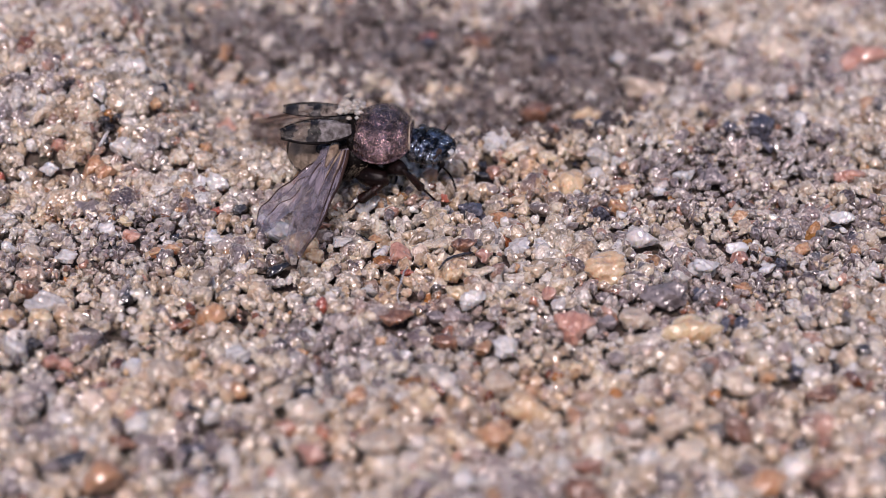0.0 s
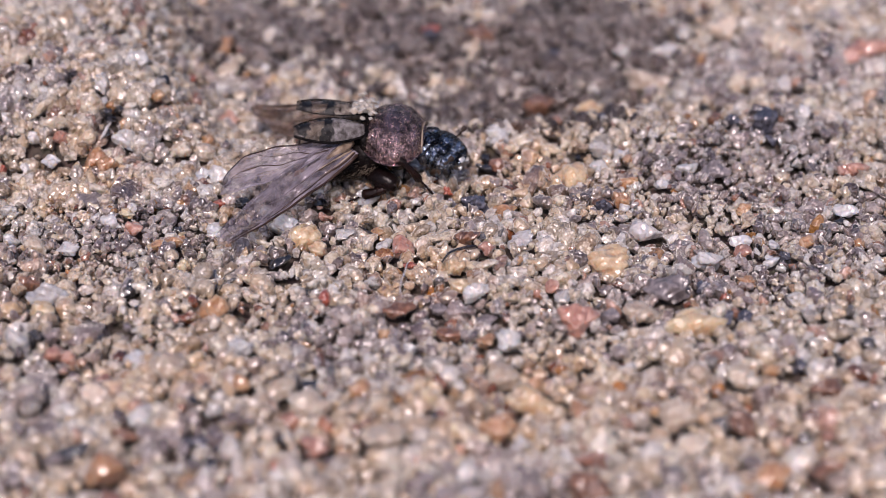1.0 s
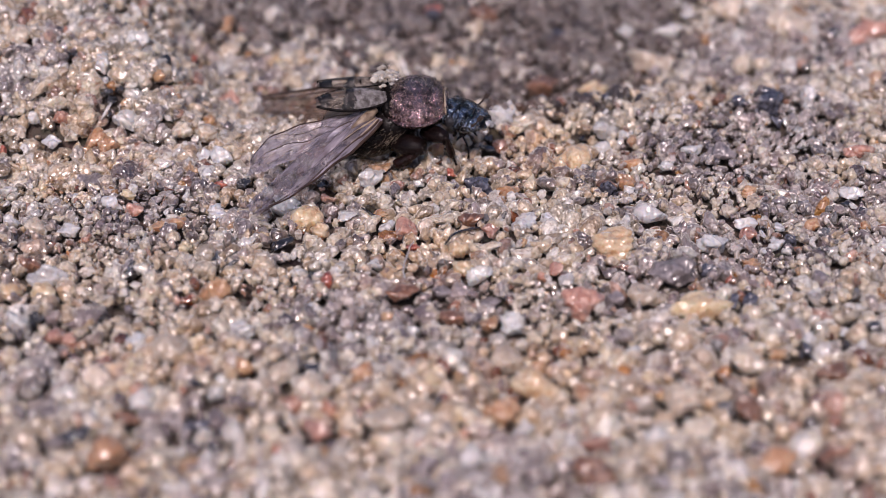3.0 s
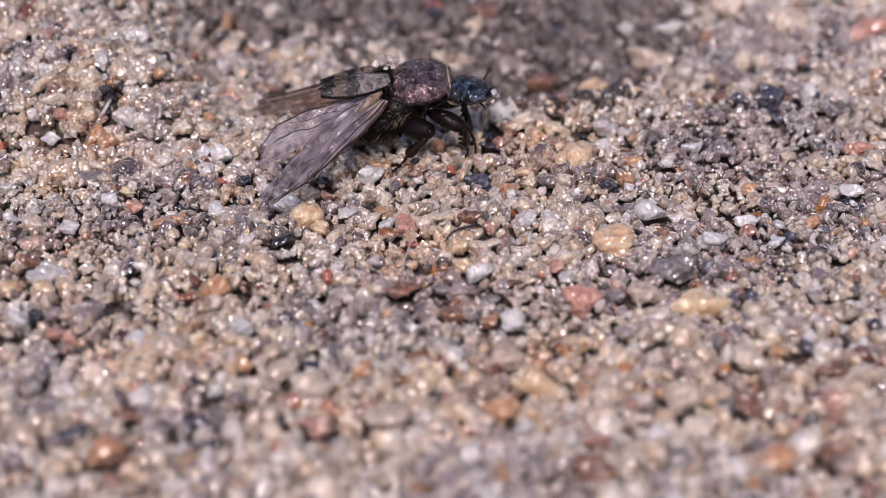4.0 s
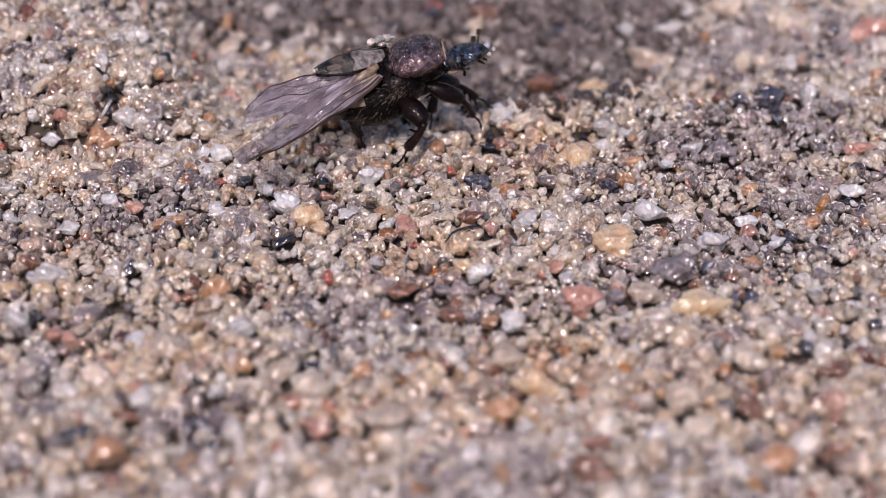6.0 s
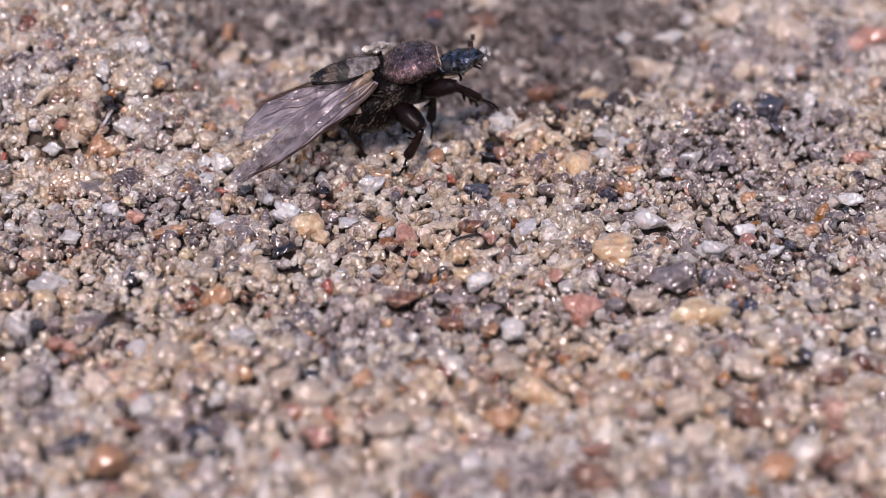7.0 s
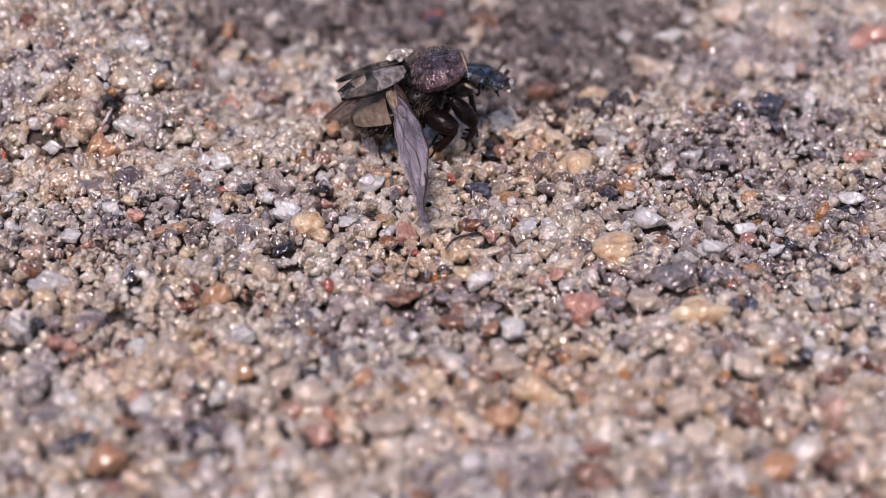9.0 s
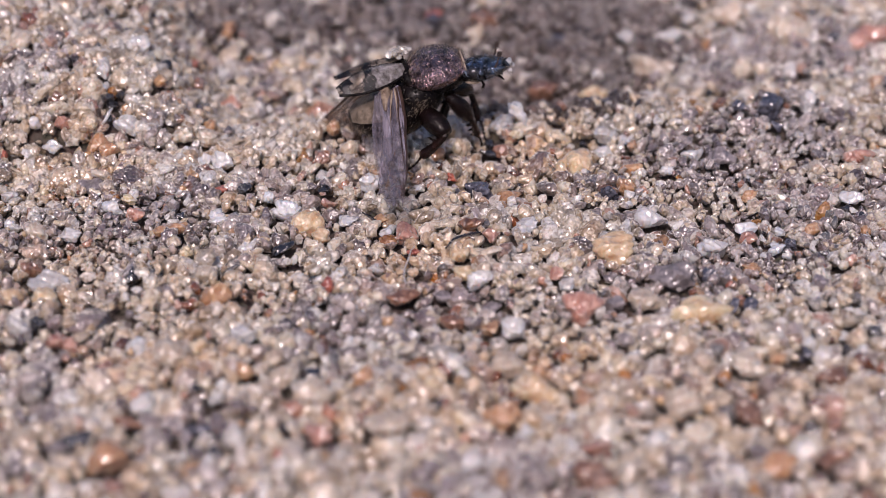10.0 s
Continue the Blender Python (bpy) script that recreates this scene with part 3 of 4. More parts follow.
for grain in (
    (15.3, 25.0, 1.12, 0.99), (-13.0, -14.9, 1.62, 1.54), (2.3, -11.6, 1.35, 0.99), (13.7, -8.5, 0.94, 0.71), (-3.7, -13.5, 0.75, 0.75),
    (2.1, -5.5, 0.86, 0.72), (-12.6, 2.3, 1.32, 0.79), (12.7, -14.8, 1.32, 1.10), (3.8, -8.7, 0.93, 0.70), (-3.3, -9.4, 1.01, 0.69),
    (8.7, 6.2, 0.82, 0.82), (-17.0, 8.7, 0.94, 0.88), (-16.3, 8.5, 0.72, 0.83), (3.6, 0.5, 0.51, 0.51), (-10.0, -3.4, 1.13, 1.32),
    (-12.3, 24.3, 0.90, 1.15), (14.6, 5.3, 0.81, 0.48), (13.9, -0.4, 0.81, 0.56), (17.2, 2.6, 0.79, 0.47), (19.6, 2.7, 0.73, 0.58),
):
    large_grain("orange", *grain)
for grain in (
    (-14.2, 12.1, 0.56, 0.51), (-0.3, 9.2, 0.95, 1.28), (9.1, 8.2, 0.89, 0.72), (-8.0, -9.5, 0.82, 0.59),
    (-5.5, 11.1, 0.68, 0.96), (-15.7, 16.6, 0.65, 0.53), (3.1, 5.8, 1.08, 0.81), (-3.0, 3.9, 0.80, 0.53),
):
    large_grain("orange", *grain)
for grain in (
    (-15.7, -6.8, 0.63, 0.68), (24.2, 23.7, 2.11, 1.58), (20.5, 9.0, 1.26, 0.86), (-16.2, -6.5, 1.21, 0.58), (-4.9, -13.4, 1.31, 0.96),
    (6.0, -13.7, 1.32, 0.79), (-1.7, 2.1, 1.04, 0.94), (-11.2, 15.9, 1.13, 0.89), (-2.2, 5.8, 0.70, 0.70), (5.0, -1.5, 0.75, 0.65),
    (2.2, 1.0, 0.67, 0.77), (14.0, 1.9, 0.73, 0.78), (5.9, -4.7, 1.60, 1.21), (15.0, 4.8, 0.59, 0.37), (-5.6, 5.3, 0.81, 0.43),
    (-14.4, 3.2, 0.89, 0.63), (-18.7, 9.7, 0.78, 0.72),
):
    large_grain("pink", *grain)
for grain in (
    (1.0, -11.7, 0.45, 0.31), (-13.6, 19.6, 0.49, 0.74), (-5.0, -2.5, 0.50, 0.84), (0.4, 7.2, 0.60, 0.44), (-10.7, 6.2, 0.76, 0.38),
    (-21.5, 8.3, 0.39, 0.55), (12.7, -1.8, 0.35, 0.35), (-0.6, 28.4, 1.00, 0.66), (-6.3, -14.6, 0.30, 0.52), (-1.3, 0.7, 0.51, 0.36),
):
    large_grain("red", *grain)
for grain in (
    (12.0, -11.6, 1.18, 1.14), (15.9, -9.4, 1.41, 1.18), (14.8, -14.8, 1.23, 0.97), (-12.4, -12.3, 0.77, 0.54), (12.8, -7.3, 0.33, 0.33),
    (0.4, -4.8, 1.21, 0.58), (5.7, -15.7, 1.50, 1.07), (5.5, 20.7, 1.89, 1.14), (1.1, 2.0, 1.09, 0.88), (14.4, 14.4, 0.82, 0.94),
    (-18.2, -1.3, 1.05, 0.75), (-1.9, -3.6, 1.27, 0.64), (7.7, 5.8, 0.97, 0.54), (2.5, 27.5, 1.65, 1.19),
):
    large_grain("brown", *grain)

pushed_grain = large_grain("white", 2.98, 12.02, 1.05, 0.75)
pushed_grain.location.z += 0.25 * MM
tagged(pushed_grain, "white quartz grain that a leg pushes along")


def fibre(name, label, mat, path, thick):
    """A thin bent strand that lies on the sand; the path is in millimetres over the ground."""
    bm = bmesh.new()
    spots = [(x, y, float(height(x, y)) + z) for x, y, z in path]
    tube(bm, spots, [thick * (0.6 + 0.4 * math.sin(math.pi * k / (len(spots) - 1))) for k in range(len(spots))], 7)
    tagged(part(name, bm, mat), label, "plant fibre")


fibre("root_fibre", "thin pale root fibre curled on the sand", PEBBLES['white'], ((-1.31, 0.71, 0.35), (-1.48, 0.40, 0.40), (-1.57, -0.53, 0.40), (-1.71, -1.29, 0.40), (-1.74, -2.04, 0.35), (-1.63, -2.52, 0.30)), 0.045)
fibre("root_fibre", "short pale root fibre with a knotted end", PEBBLES['white'], ((-16.31, 10.13, 0.45), (-16.44, 9.85, 0.50), (-16.59, 9.59, 0.45), (-16.75, 9.42, 0.40)), 0.09)
fibre("dark_rootlet", "thin black rootlet lying in the sand", PEBBLES['black'], ((0.10, 0.06, 0.25), (0.41, 0.40, 0.38), (0.79, 0.67, 0.40), (1.31, 1.00, 0.40), (1.69, 1.12, 0.30)), 0.07)
fibre("dark_rootlet", "thin black rootlet lying in the sand", PEBBLES['black'], ((-3.82, 3.97, 0.30), (-3.55, 3.66, 0.40), (-3.22, 3.42, 0.35), (-2.95, 3.17, 0.30)), 0.06)

build_ground()
build_sand()


# ---- the beetle ----
beetle_rng = np.random.default_rng(5)
beetle = tagged(new("dung_beetle"), "small bronze-black dung beetle with spotted wing cases, hind wings spread", "beetle")
LARGE = 1.2  # the beetle's size against the plan below
beetle.scale = (LARGE, LARGE, LARGE)


def pronotum_point(u, v):
    """The domed shield behind the head; u runs from front to back, v round it."""
    a, b = math.pi * u, 2 * math.pi * v
    x, r = math.cos(a), math.sin(a) ** 0.72
    y, z = r * math.cos(b), r * math.sin(b)
    wide = 1.72 * (1 - 0.20 * max(x, 0) ** 2 + 0.05 * min(x, 0))
    tall = 1.02 if z > 0 else 0.62
    return (1.30 * x - 0.10 * (1 - abs(y)) * (x > 0.6), wide * y, tall * z * (1 - 0.12 * max(x, 0)) - 0.12 * y * y)


def build_shield():
    bm = bmesh.new()
    surface(bm, pronotum_point, 28, 40)
    bmesh.ops.remove_doubles(bm, verts=bm.verts, dist=0.004)
    shield = part("pronotum", bm, bronze, beetle, "pitted bronze shield with short hairs")
    bm = bmesh.new()
    for side in (1, -1):
        rim = [pronotum_point(0.14 + 0.72 * k / 14, 0.0 if side > 0 else 0.5) for k in range(15)]
        tube(bm, [(x, y * 1.01, z - 0.02) for x, y, z in rim], [0.05] * 15, 6)
    part("rim", bm, bronze, shield)
    bm = bmesh.new()
    ring = [Vector(pronotum_point(0.15, k / 28)) for k in range(29)]
    tube(bm, [p + Vector((0.04, 0, 0)) for p in ring], [0.035] * 29, 6)
    part("collar", bm, pale_mat, shield, "pale yellowish fringe behind the head")
    bm = bmesh.new()
    for _ in range(560):
        u, v = beetle_rng.uniform(0.12, 0.93), beetle_rng.uniform(0.02, 0.48)
        p = Vector(pronotum_point(u, v))
        way = Vector((p.x * 0.6 + 0.5, p.y * 0.6, p.z + 0.5)) + Vector(beetle_rng.normal(size=3) * 0.25)
        bristle(bm, p, way, beetle_rng.uniform(0.08, 0.20), 0.008)
    part("hair", bm, hair_mat, shield, "short pale hairs")


def build_trunk():
    """The underside of the thorax, and the abdomen with its rings."""
    bm = bmesh.new()
    blob(bm, (0.15, 0, -0.34), (0.95, 1.15, 0.58), (0, 8, 0), 16, 26)
    blob(bm, (-1.15, 0, -0.72), (1.25, 1.35, 1.0), (0, -6, 0), 20, 30)
    blob(bm, (-1.12, 0, 0.05), (0.42, 1.12, 0.72), (0, -10, 0), 14, 24)
    part("thorax", bm, black, beetle, "black hairy underside")
    bm = bmesh.new()

    def ring(u, v):
        a = 2 * math.pi * v
        swell = math.sqrt(max(1 - (2 * u - 0.72) ** 2 / 1.66, 0.0))
        step = 1 + 0.035 * ((u * 6) % 1.0)
        return (-1.2 - 2.8 * u, 1.5 * swell * step * math.cos(a), -0.95 + 0.15 * u + 1.28 * swell * step * math.sin(a) * (1.0 if math.sin(a) < 0 else 0.50))

    rows = surface(bm, ring, 36, 36)
    bm.faces.new(rows[-1])
    belly = part("abdomen", bm, black, beetle, "black ringed abdomen")
    bm = bmesh.new()

    def back(u, v):
        x, y, z = ring(0.40 + 0.54 * u, -0.02 + 0.54 * v)
        fold = 1.035 + 0.02 * math.sin(26 * u)
        return (x, y * fold, -1.0 + 0.25 * u + (z + 1.0 - 0.25 * u) * (fold + 0.10))

    surface(bm, back, 30, 20, False)
    bmesh.ops.solidify(bm, geom=bm.faces[:], thickness=0.03)
    part("abdomen_back", bm, pale_mat, belly, "pale beige soft back")
    bm = bmesh.new()
    for _ in range(750):
        a, x = beetle_rng.uniform(0.92 * math.pi, 2.08 * math.pi), beetle_rng.uniform(-2.3, -0.15)
        shrink = math.sqrt(1 - ((x + 1.2) / 1.2) ** 2)
        root = (x, 1.33 * math.cos(a) * shrink, -0.70 + 0.93 * math.sin(a) * shrink)
        way = Vector((-0.7, 0.8 * math.cos(a), 0.9 * math.sin(a))) + Vector(beetle_rng.normal(size=3) * 0.3)
        bristle(bm, root, way, beetle_rng.uniform(0.2, 0.45), 0.008)
    for _ in range(220):
        u, v = beetle_rng.uniform(0.1, 0.95), beetle_rng.uniform(0.5, 1.0)
        p = Vector(ring(u, v))
        bristle(bm, p, Vector((-1.2, p.y * 0.6, p.z + 0.8)), beetle_rng.uniform(0.12, 0.3), 0.008)
    part("bristle_coat", bm, hair_mat, beetle, "straw-coloured bristles")


def build_head():
    """A broad flat shovel-shaped head, eyes at the sides, mouth parts and two clubbed feelers."""
    bm = bmesh.new()

    def plate(u, v):
        a, b = math.pi * u, 2 * math.pi * v
        x, r = -math.cos(a), math.sin(a) ** 0.62
        y, z = r * math.cos(b), r * math.sin(b)
        front = max(x, 0)
        wide = 1.0 * (1 - 0.34 * front ** 1.6)
        return (0.88 + 1.08 * x, wide * y, (0.52 if z > 0 else 0.50) * z * (1 - 0.55 * front) + 0.06 * front ** 2)

    surface(bm, plate, 24, 32)
    bmesh.ops.remove_doubles(bm, verts=bm.verts, dist=0.003)
    head = part("head", bm, steel, beetle, "pitted blue-black shovel-shaped head")
    head.location = Vector((1.02, 0, -0.36)) * MM
    bm = bmesh.new()
    blob(bm, (0.05, 0, -0.05), (0.42, 0.62, 0.42), (0, 0, 0), 10, 16)
    part("neck", bm, black, head)
    bm = bmesh.new()
    blob(bm, (0.30, 0, -0.40), (0.40, 0.62, 0.14), (0, 8, 0), 8, 14)
    part("throat", bm, pale_mat, head, "pale soft skin under the head")
    bm = bmesh.new()
    tube(bm, [(0.55, y, 0.50 - 0.10 * y * y) for y in (-0.6, -0.4, -0.2, 0, 0.2, 0.4, 0.6)], [0.03, 0.045, 0.055, 0.06, 0.055, 0.045, 0.03], 6)
    part("ridge", bm, steel, head)
    for side in (1, -1):
        bm = bmesh.new()
        blob(bm, (0.38, 0.84 * side, 0.06), (0.22, 0.17, 0.24), (0, 0, 0), 10, 14)
        part("eye", bm, eye_mat, head, "glossy black eye")
        bm = bmesh.new()
        tube(bm, [(1.05, 0.60 * side, 0.02), (1.25, 0.80 * side, 0.12), (1.38, 0.88 * side, 0.34), (1.44, 0.88 * side, 0.52)], [0.06, 0.045, 0.04, 0.045], 7)
        for k in range(3):
            blob(bm, (1.47 + 0.03 * k, 0.89 * side, 0.58 + 0.075 * k), (0.11, 0.10, 0.042), (0, 25, 0), 8, 12)
        part("antenna", bm, dusk, head, "short feeler with a leaved club")
        bm = bmesh.new()
        tube(bm, [(1.2, 0.3 * side, -0.22), (1.45, 0.42 * side, -0.38), (1.55, 0.40 * side, -0.5)], [0.06, 0.05, 0.03], 7)
        tube(bm, [(0.6, 0.5 * side, -0.25), (0.72, 0.62 * side, -0.52), (0.66, 0.6 * side, -0.66)], [0.06, 0.06, 0.07], 7)
        part("mouth_palp", bm, leg_black, head)
    bm = bmesh.new()
    for _ in range(120):
        b = beetle_rng.uniform(0, 2 * math.pi)
        p = Vector(plate(beetle_rng.uniform(0.3, 0.9), b / 6.283))
        bristle(bm, p, Vector((0.4, p.y, p.z)), beetle_rng.uniform(0.06, 0.16), 0.007)
    part("hair", bm, hair_mat, head, "fine pale hairs")
    for x, y, z, r in ((1.86, -0.36, 0.16, 0.20), (1.98, -0.02, -0.08, 0.15), (1.84, 0.30, -0.04, 0.12), (1.86, -0.46, -0.16, 0.15)):
        pts, faces = broken_shape(beetle_rng, 16, 0.3)
        bm = bmesh.new()
        verts = [bm.verts.new(Vector((x, y, z)) + Vector(p) * 0.85 * r) for p in pts]
        for f in faces:
            bm.faces.new([verts[i] for i in f])
        part("stuck_grain", bm, PEBBLES["white"], head, "clear sand grain stuck to the mouth")
    return head


def build_wing_case(side):
    """A hard front wing, hinged at its front end; it runs back along -x."""
    bm = bmesh.new()

    def shell(u, v):
        # v runs from the seam to the outer edge
        long = 2.85 * u
        wide = 1.16 * math.sin(math.pi * (0.06 + 0.87 * u)) ** 0.6
        y = 0.84 * wide * (v - 0.5) + 0.12
        z = (0.40 - 1.35 * max(v - 0.35, 0) ** 2 - 1.0 * max(0.35 - v, 0) ** 2) * math.sin(math.pi * (0.2 + 0.72 * u)) - 0.12 * u
        z += 0.004 * math.cos(7 * 2 * math.pi * v)
        return (-long, -side * -y if side > 0 else -y, z)

    surface(bm, shell, 30, 28, False)
    bmesh.ops.solidify(bm, geom=bm.faces[:], thickness=0.05)
    case = part("wing_case", bm, pale_case if side < 0 else dull_case, beetle, "straw-coloured wing case with black blotches" if side < 0 else "dull brown wing case with black blotches")
    bm = bmesh.new()
    edge = [Vector(shell(k / 16, 1.0)) for k in range(17)]
    tube(bm, edge, [0.055] * 17, 6)
    tube(bm, [Vector(shell(k / 16, 0.0)) for k in range(17)], [0.026] * 17, 6)
    tube(bm, [Vector(shell(0.0, k / 10)) for k in range(11)], [0.03] * 11, 6)
    part("rim", bm, black, case, "black rim")
    bm = bmesh.new()
    for _ in range(40):
        u, v = beetle_rng.uniform(0.05, 0.98), beetle_rng.uniform(0.05, 0.98)
        bristle(bm, shell(u, v), (-0.7, 0, 0.8), beetle_rng.uniform(0.08, 0.18), 0.007)
    part("hair", bm, hair_mat, case)
    return case


WING = 7.0


def wing_point(u, v):
    """The stiff front strip of a hind wing: u along it, v across; pleated and a little crumpled."""
    wide = 1.22 * (0.64 + 0.58 * math.sin(math.pi * min(0.10 + 0.80 * u, 1.0)) ** 0.8) * (1 - 0.35 * u * u)
    pleat = 0.22 * abs(((v * 3.5 + 0.6 * u) % 1.0) * 2 - 1) * min(1, 4 * u)
    crumple = 0.08 * math.sin(11 * u + 7 * v) + 0.035 * math.sin(27 * u - 13 * v)
    sag = 0.40 * math.sin(math.pi * u) - 0.25 * u
    return (WING * u, 0.12 * math.sin(math.pi * u) + wide * (v - 0.35), pleat + crumple + sag)


def fold_point(u, v):
    """The clear hind lobe, hinged on the strip along y = 0."""
    wide = 1.75 * math.sin(math.pi * min(0.06 + 0.86 * u, 1.0)) ** 0.6 * (0.55 + 0.45 * u) * (1 - 0.5 * max(u - 0.75, 0))
    ripple = 0.12 * math.sin(15 * v + 4 * u) * (0.3 + 0.7 * v) + 0.04 * math.sin(23 * u + 7 * v)
    return (0.25 + 0.80 * WING * u * (1 - 0.10 * v), wide * v, ripple + 0.30 * math.sin(math.pi * u))


def build_wing(strip_mat, lobe_mat):
    """A hind wing: the strip with its veins, and the lobe with its rim."""
    bm = bmesh.new()
    surface(bm, wing_point, 60, 42, False)
    wing = part("hind_wing", bm, strip_mat, beetle, "crumpled see-through hind wing with brown veins")
    bm = bmesh.new()
    surface(bm, fold_point, 44, 30, False)
    lobe = part("wing_lobe", bm, lobe_mat, wing, "clear smoky lobe of the wing")
    bm = bmesh.new()
    tube(bm, [Vector(fold_point(k / 30, 1.0)) for k in range(31)], [0.028] * 31, 6)
    tube(bm, [Vector(fold_point(0.9 * k / 20, 0.15 + 0.55 * k / 20)) for k in range(21)], [0.03 * (1 - 0.6 * k / 20) for k in range(21)], 6)
    tube(bm, [Vector(fold_point(0.62 * k / 20, 0.25 + 0.7 * k / 20)) for k in range(21)], [0.025 * (1 - 0.6 * k / 20) for k in range(21)], 6)
    part("lobe_vein", bm, vein_mat, wing, "dark vein round the lobe")
    for v0, v1, u1, thick in ((0.0, 0.02, 0.98, 0.075), (0.12, 0.18, 0.97, 0.05), (0.3, 0.52, 0.6, 0.034)):
        bm = bmesh.new()
        path = [Vector(wing_point(0.01 + u1 * k / 22, v0 + (v1 - v0) * k / 22)) + Vector((0, 0, 0.015)) for k in range(23)]
        tube(bm, path, [thick * (1 - 0.62 * k / 22) for k in range(23)], 6)
        part("vein", bm, vein_mat, wing, "brown wing vein")
    bm = bmesh.new()
    tube(bm, [(-0.2, 0.2, 0.0), (0.15, 0.2, 0.04), (0.6, 0.25, 0.12), (1.1, 0.3, 0.16)], [0.16, 0.22, 0.16, 0.05], 9)
    part("wing_root", bm, root_mat, wing, "tan wing root")
    for v0, v1, u1, thick in ((0.30, 0.46, 0.36, 0.055), (0.18, 0.24, 0.42, 0.045)):
        bm = bmesh.new()
        path = [Vector(wing_point(0.01 + u1 * k / 18, v0 + (v1 - v0) * k / 18)) + Vector((0, 0, 0.03)) for k in range(19)]
        tube(bm, path, [thick * (1 - 0.7 * k / 18) for k in range(19)], 6)
        part("fold_ridge", bm, root_mat, wing, "pale glossy fold of the wing")
    return wing


def build_leg(name, upper, lower, thick, teeth):
    """Upper leg along +x to the knee; the lower leg, with its foot, hangs on the knee."""
    bm = bmesh.new()
    ks = [k / 12 for k in range(13)]
    tube(bm, [(upper * k, 0, 0.05 * math.sin(math.pi * k)) for k in ks], [thick * (0.42 + 0.68 * math.sin(math.pi * (0.12 + 0.72 * k)) ** 1.2) for k in ks], 12)
    blob(bm, (0, 0, 0), (0.5 * thick, 0.55 * thick, 0.5 * thick), (0, 0, 0), 8, 12)
    for _ in range(26):
        k, a = beetle_rng.uniform(0.1, 0.95), beetle_rng.uniform(0, 6.28)
        bristle(bm, (upper * k, 0.9 * thick * math.cos(a), 0.9 * thick * math.sin(a)), (0.8, math.cos(a), math.sin(a)), 0.18, 0.01)
    thigh = part(name, bm, leg_black, beetle, "glossy black hairy leg")
    bm = bmesh.new()
    shin = 0.58 * lower
    tube(bm, [(shin * k, 0, 0.06 * math.sin(math.pi * k)) for k in ks], [thick * (0.30 + 0.26 * k) * (1.0 if k < 0.97 else 0.7) for k in ks], 9)
    for k in range(teeth):
        x = shin * (0.42 + 0.55 * k / max(teeth - 1, 1))
        tube(bm, [(x, 0, -0.2 * thick), (x + 0.10, 0, -0.75 * thick), (x + 0.17, 0, -1.0 * thick)], [0.08, 0.055, 0.012], 6)
    for _ in range(22):
        k, a = beetle_rng.uniform(0.1, 0.98), beetle_rng.uniform(0, 6.28)
        bristle(bm, (shin * k, 0.4 * thick * math.cos(a), 0.4 * thick * math.sin(a)), (0.9, math.cos(a), math.sin(a)), 0.22, 0.011)
    foot = lower - shin
    for k in range(5):
        a, b = shin + foot * k / 5.0, shin + foot * (k + 0.96) / 5.0
        bend = 0.10 * math.sin(math.pi * k / 5), 0.10 * math.sin(math.pi * (k + 1) / 5)
        tube(bm, [(a, 0, bend[0]), (0.5 * (a + b), 0, 0.5 * sum(bend)), (b, 0, bend[1])], [0.035, 0.05, 0.06], 7)
    for s in (1, -1):
        tube(bm, [(lower, 0.02 * s, 0), (lower + 0.09, 0.08 * s, 0.0), (lower + 0.15, 0.10 * s, -0.07)], [0.03, 0.024, 0.006], 6)
    shank = part("lower_leg", bm, shin_mat, thigh, "thin spiny lower leg with a jointed foot")
    return thigh, shank


build_shield()
build_trunk()
head = build_head()
case_right, case_left = build_wing_case(-1), build_wing_case(1)
wing_right, wing_left = build_wing(wing_mat, fold_mat), build_wing(brown_mat, brown_mat)
for _ in range(30):
    along, across = beetle_rng.uniform(0, 1), beetle_rng.normal()
    x, y, r = -0.8 - 0.95 * along, 0.22 + 0.36 * across, beetle_rng.uniform(0.07, 0.19)
    z = 1.0 - 0.05 * along + beetle_rng.uniform(0, 0.20)
    pts, faces = broken_shape(beetle_rng, 18, 0.35)
    bm = bmesh.new()
    verts = [bm.verts.new(Vector((x, y, z)) + Vector(p * (1.2, 0.9, 0.8)) * r) for p in pts]
    for f in faces:
        bm.faces.new([verts[i] for i in f])
    part("stuck_grain", bm, PEBBLES["cream"], beetle, "pale sand grain stuck to the back", smooth=False)
LEGS = {}
for name, hip, upper, lower, thick, teeth, pole in (
    ("front_leg", (0.20, 0.60, -1.08), 1.5, 2.3, 0.33, 3, (0.6, 0.85, 0.5)),
    ("middle_leg", (-1.05, 0.85, -1.25), 1.5, 2.5, 0.42, 1, (1.3, 0.8, 0.0)),
    ("hind_leg", (-1.7, 0.6, -1.45), 1.5, 2.6, 0.35, 1, (-1.5, 0.2, -0.1)),
):
    for side in (1, -1):
        thigh, shank = build_leg(name, upper, lower, thick, teeth)
        flip = Vector((1, side, 1))
        LEGS[name, side] = (thigh, shank, Vector(hip) * flip, upper, lower, Vector(pole) * flip)


